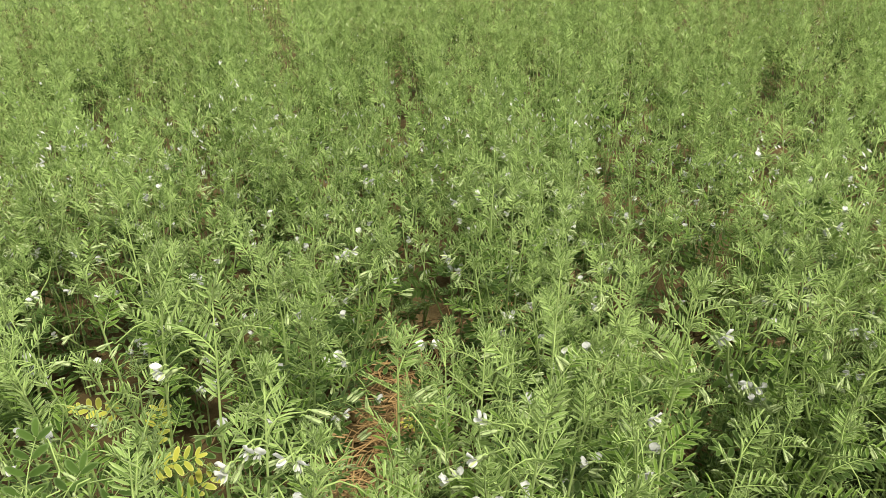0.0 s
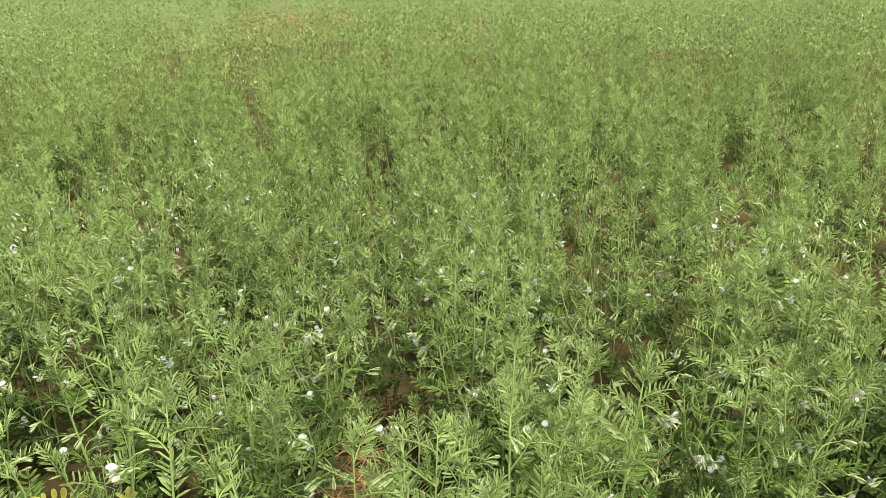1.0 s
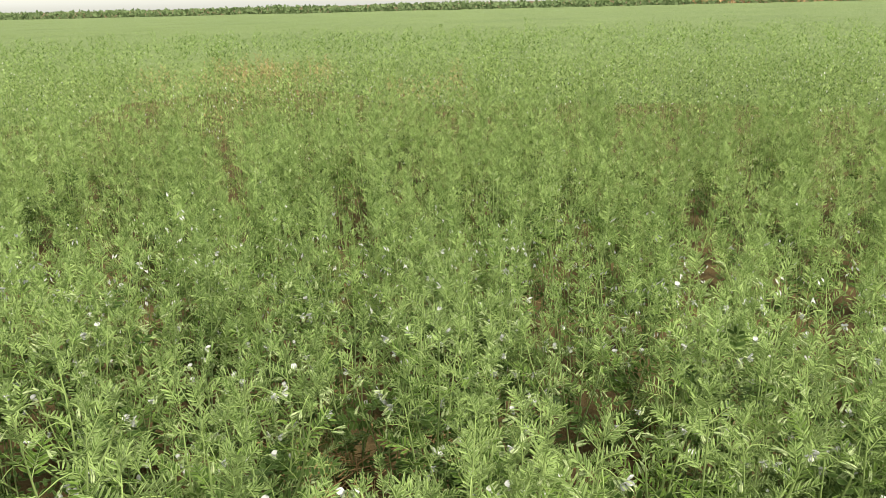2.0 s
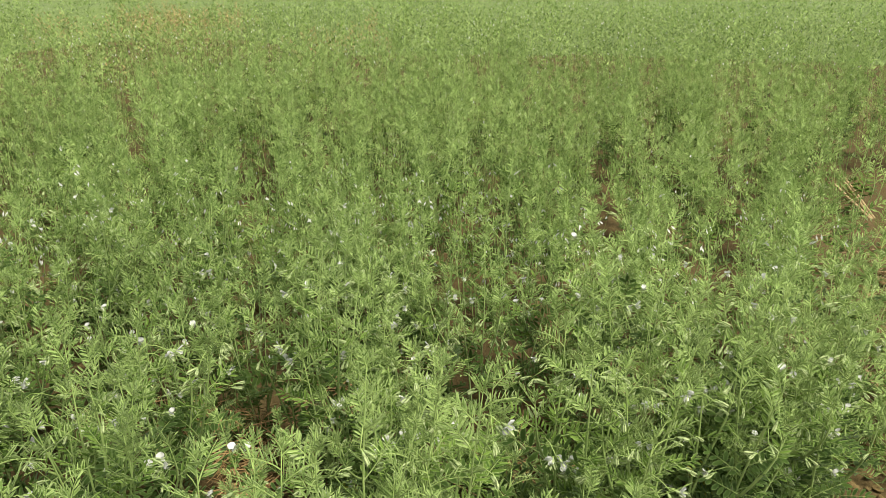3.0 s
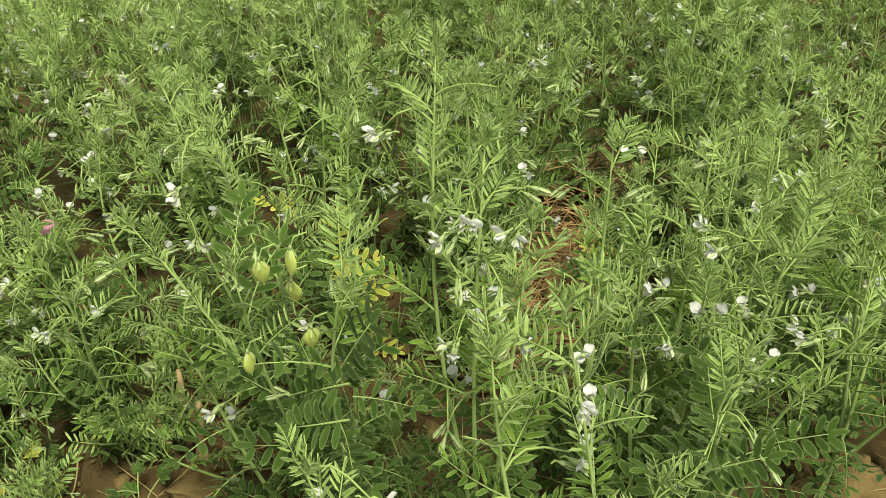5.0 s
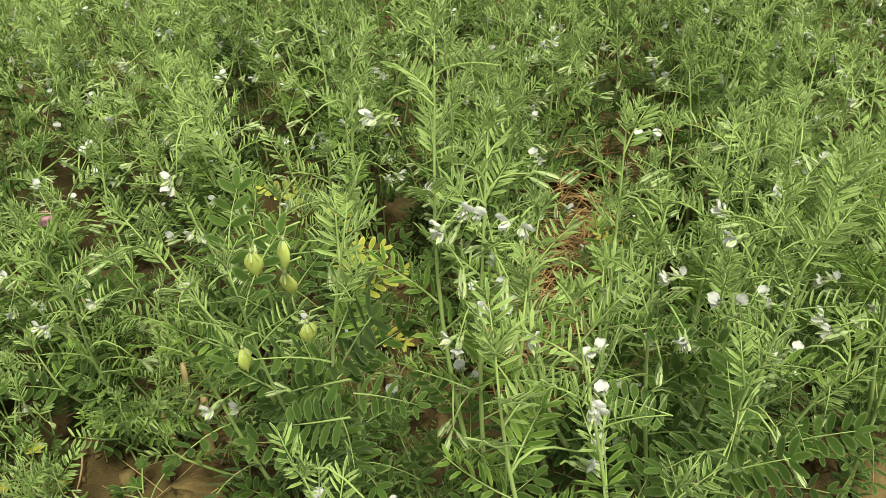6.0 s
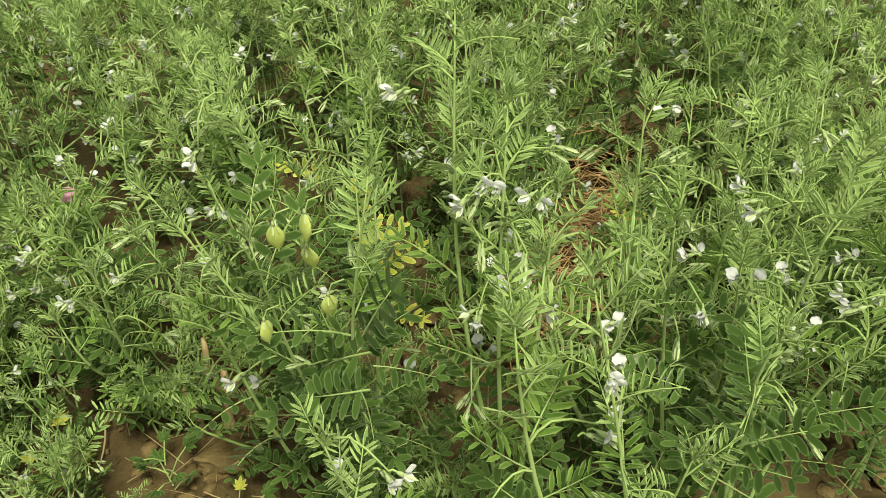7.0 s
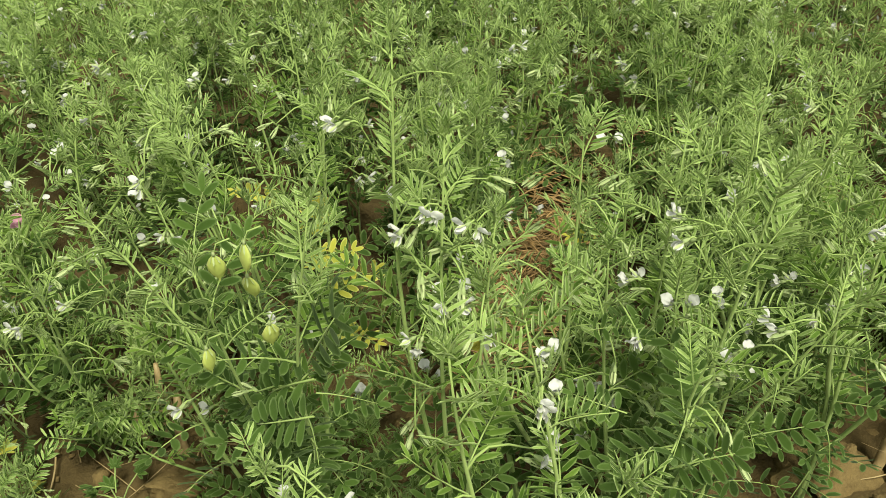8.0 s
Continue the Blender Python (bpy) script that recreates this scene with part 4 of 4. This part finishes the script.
crumb_places = scatter(r, 0.026, lambda x, y: (is_bare(x, y, 0.03) or r.random() < 0.12) and reach(x, y) > 0.3, (-0.6, 1.7, 0.72, 2.6))
fill(crumb, crumb_places, r, "soil_crumbs", [M_CLOD], "small brown crumbs of dry soil", 0.5, 1.6)


def stubble(x, y, count, tall, lean, seed, thick=0.0028):
    """A cut tuft of thick straw: hollow-looking stalks with torn tops."""
    r = random.Random(seed)
    thing = new("stubble_tuft")
    thing.matrix_basis = Matrix.Translation((x, y, ground_z(x, y) - 0.005))
    for k in range(count):
        soup = Soup()
        bx, by = r.uniform(-0.022, 0.022), r.uniform(-0.012, 0.012)
        tx, ty, h = bx + lean[0] * tall + r.uniform(-0.012, 0.012), by + lean[1] * tall + r.uniform(-0.012, 0.012), tall * r.uniform(0.6, 1.05)
        w = thick * r.uniform(0.75, 1.25)
        pts = [Vector((bx, by, 0)).lerp(Vector((tx, ty, h)), t) + Vector((0.001 * math.sin(7 * t + k), 0, 0)) for t in (0, 0.3, 0.6, 0.85, 1)]
        tube(soup, pts, [w, w * 1.05, w * 0.95, w * 0.9, w * 0.6], 7)
        leaflet(soup, pts[2], Vector((r.uniform(-0.5, 0.5), -0.3, 0.7)), Vector((0, -1, 0.3)), tall * 0.5, 0.006, 0.5, -0.2, 2)
        part("stalk", soup.mesh("stalk", [M_STRAW]), thing)
    return tagged(thing, "cut pale straw stubble standing in the soil", "stubble", "stubble tufts")


stubble(0.540, 1.112, 4, 0.075, (0.05, 0.25), 1, 0.0055)
stubble(0.48, 1.20, 3, 0.085, (0.55, 0.3), 2, 0.0045)
stubble(0.60, 1.15, 3, 0.05, (0.2, -0.4), 3)
stubble(-0.125, 0.90, 4, 0.10, (-0.1, 0.1), 4, 0.0045)
stubble(0.36, 1.22, 3, 0.06, (-0.5, 0.2), 5)
stubble(0.80, 1.27, 3, 0.06, (0.4, 0.2), 6, 0.0014)
stubble(1.19, 1.76, 6, 0.12, (-0.7, 0.3), 7, 0.0045)
stubble(1.62, 2.85, 6, 0.14, (-0.8, 0.3), 8, 0.0045)
stubble(1.40, 2.33, 4, 0.12, (-0.9, 0.1), 9, 0.0035)


def litter(name, label, places, r, mat, lengths, width, height):
    """Loose dry stalks lying criss-cross."""
    soup = Soup()
    for x, y in places:
        az, n = r.uniform(0, 2 * math.pi), r.uniform(*lengths)
        z = ground_z(x, y) + r.uniform(0.004, height)
        d = Vector((math.cos(az), math.sin(az), r.uniform(-0.25, 0.35)))
        bend = Vector((-math.sin(az), math.cos(az), 0.3)) * r.uniform(-0.2, 0.2)
        pts = [Vector((x, y, z)) + d * (n * t) + bend * (n * t * t) for t in (0, 0.33, 0.66, 1)]
        w = width * r.uniform(0.5, 1.3)
        tube(soup, pts, [w, w, w * 0.9, w * 0.5], 4)
    return tagged(new(name, soup.mesh(name, [mat])), label, "litter", kind="stuff")


def around(r, n, cx, cy, sx, sy):
    return [(r.gauss(cx, sx), r.gauss(cy, sy)) for k in range(n)]


r = random.Random(91)
litter("dry_weeds", "tangled russet dry weeds on the soil", around(r, 620, 0.155, 1.26, 0.022, 0.09) + around(r, 110, 0.13, 1.50, 0.025, 0.05) + around(r, 120, 0.53, 1.36, 0.05, 0.05) + around(r, 140, 0.25, 1.61, 0.04, 0.04) + around(r, 120, 0.04, 1.51, 0.04, 0.04) + around(r, 90, 0.93, 1.96, 0.05, 0.06), r, M_DRY, (0.02, 0.06), 0.0009, 0.11)
litter("straw", "loose tan straw lying on the soil", around(r, 90, 0.10, 1.20, 0.03, 0.03) + around(r, 160, 1.18, 1.8, 0.07, 0.14) + around(r, 260, 1.42, 2.3, 0.10, 0.25) + around(r, 70, 0.65, 1.2, 0.15, 0.08) + around(r, 60, 0.8, 1.7, 0.08, 0.2) + around(r, 60, -0.1, 0.9, 0.1, 0.06) + around(r, 90, 0.3, 1.7, 0.3, 0.3), r, M_STRAW, (0.02, 0.08), 0.0009, 0.015)
r_dry = random.Random(26)
dry_places = scatter(r_dry, 0.14, lambda x, y: is_thin(x, y) and noise.noise(Vector((x * 1.9, y * 1.1, 2))) > -0.08, (-3.6, 0.5, 3.9, 8.2))
fill([tuft(800 + i, 42, 1.7) for i in range(5)], dry_places, r_dry, "dry_weeds", [M_STRAW, M_DRY, M_CLOD, M_DRY, M_DRY, M_STRAW], "russet dry stalks in a thin place of the crop", 0.6, 0.9)


def weed(x, y, seed, size):
    """A low broad-leaved weed: a rosette of soft toothed leaves on short stalks."""
    r = random.Random(seed)
    thing = new("weed")
    thing.matrix_basis = pose(x, y, ground_z(x, y), 0, 0, r.uniform(0, 360))
    for k in range(r.randint(7, 10)):
        az, up = k * 2.4, r.uniform(0.3, 1.1)
        out = Vector((math.cos(az), math.sin(az), up)).normalized()
        soup, n = Soup(), size * r.uniform(0.7, 1.2)
        base = Vector((0, 0, 0.006 * k * size / 0.03))
        tip = base + out * n
        tube(soup, [base, base.lerp(tip, 0.5) + Vector((0, 0, 0.1 * n)), tip], [0.0009, 0.0008, 0.0007], 3, 1)
        face = Vector((-math.cos(az) * 0.4, -math.sin(az) * 0.4, 1))
        side = out.cross(face).normalized()
        for turn, share in ((0, 1.0), (0.5, 0.85), (-0.5, 0.85), (1.0, 0.65), (-1.0, 0.65), (1.6, 0.45), (-1.6, 0.45)):
            leaflet(soup, tip, out * math.cos(turn) + side * math.sin(turn), face, n * 0.6 * share, n * 0.2 * share, 0.2, 0.2, 1)
        part("leaf", soup.mesh("leaf_weed", [M_YELLOW if r.random() < 0.1 else M_LOW, M_STEM]), thing)
    return tagged(thing, "low green broad-leaved weed on dry soil", "weed", "weeds in the gaps")


for i, (x, y, size) in enumerate([(0.47, 1.19, 0.028), (0.56, 1.22, 0.03), (0.41, 1.15, 0.025), (-0.13, 0.83, 0.03), (-0.03, 0.81, 0.026), (-0.22, 0.79, 0.032),
                                  (0.30, 1.24, 0.026), (0.10, 1.10, 0.028), (-0.08, 1.14, 0.03), (0.58, 1.06, 0.018)]):
    weed(x, y, 40 + i, size)

# a flattened sheaf of old straw between the plants
sheaf = new("straw_sheaf")
sheaf.matrix_basis = pose(0.10, 1.19, ground_z(0.10, 1.19) + 0.006, 0, 0, 84)
soup = Soup()
tube(soup, [(0, -0.065, 0.002), (0.001, -0.02, 0.004), (-0.001, 0.03, 0.003), (0.001, 0.075, 0.0)], [0.0019, 0.0021, 0.0019, 0.0012], 6)
reed = soup.mesh("reed", [M_STRAW])
r = random.Random(17)
for k in range(44):
    part("stalk", reed, sheaf, pose(r.uniform(-0.065, 0.055), r.uniform(-0.02, 0.02), 0.003 * (k % 5), r.uniform(-5, 5), r.uniform(-20, 20), r.uniform(-9, 9)))
tagged(sheaf, "flattened sheaf of old tan straw on the soil", "straw")
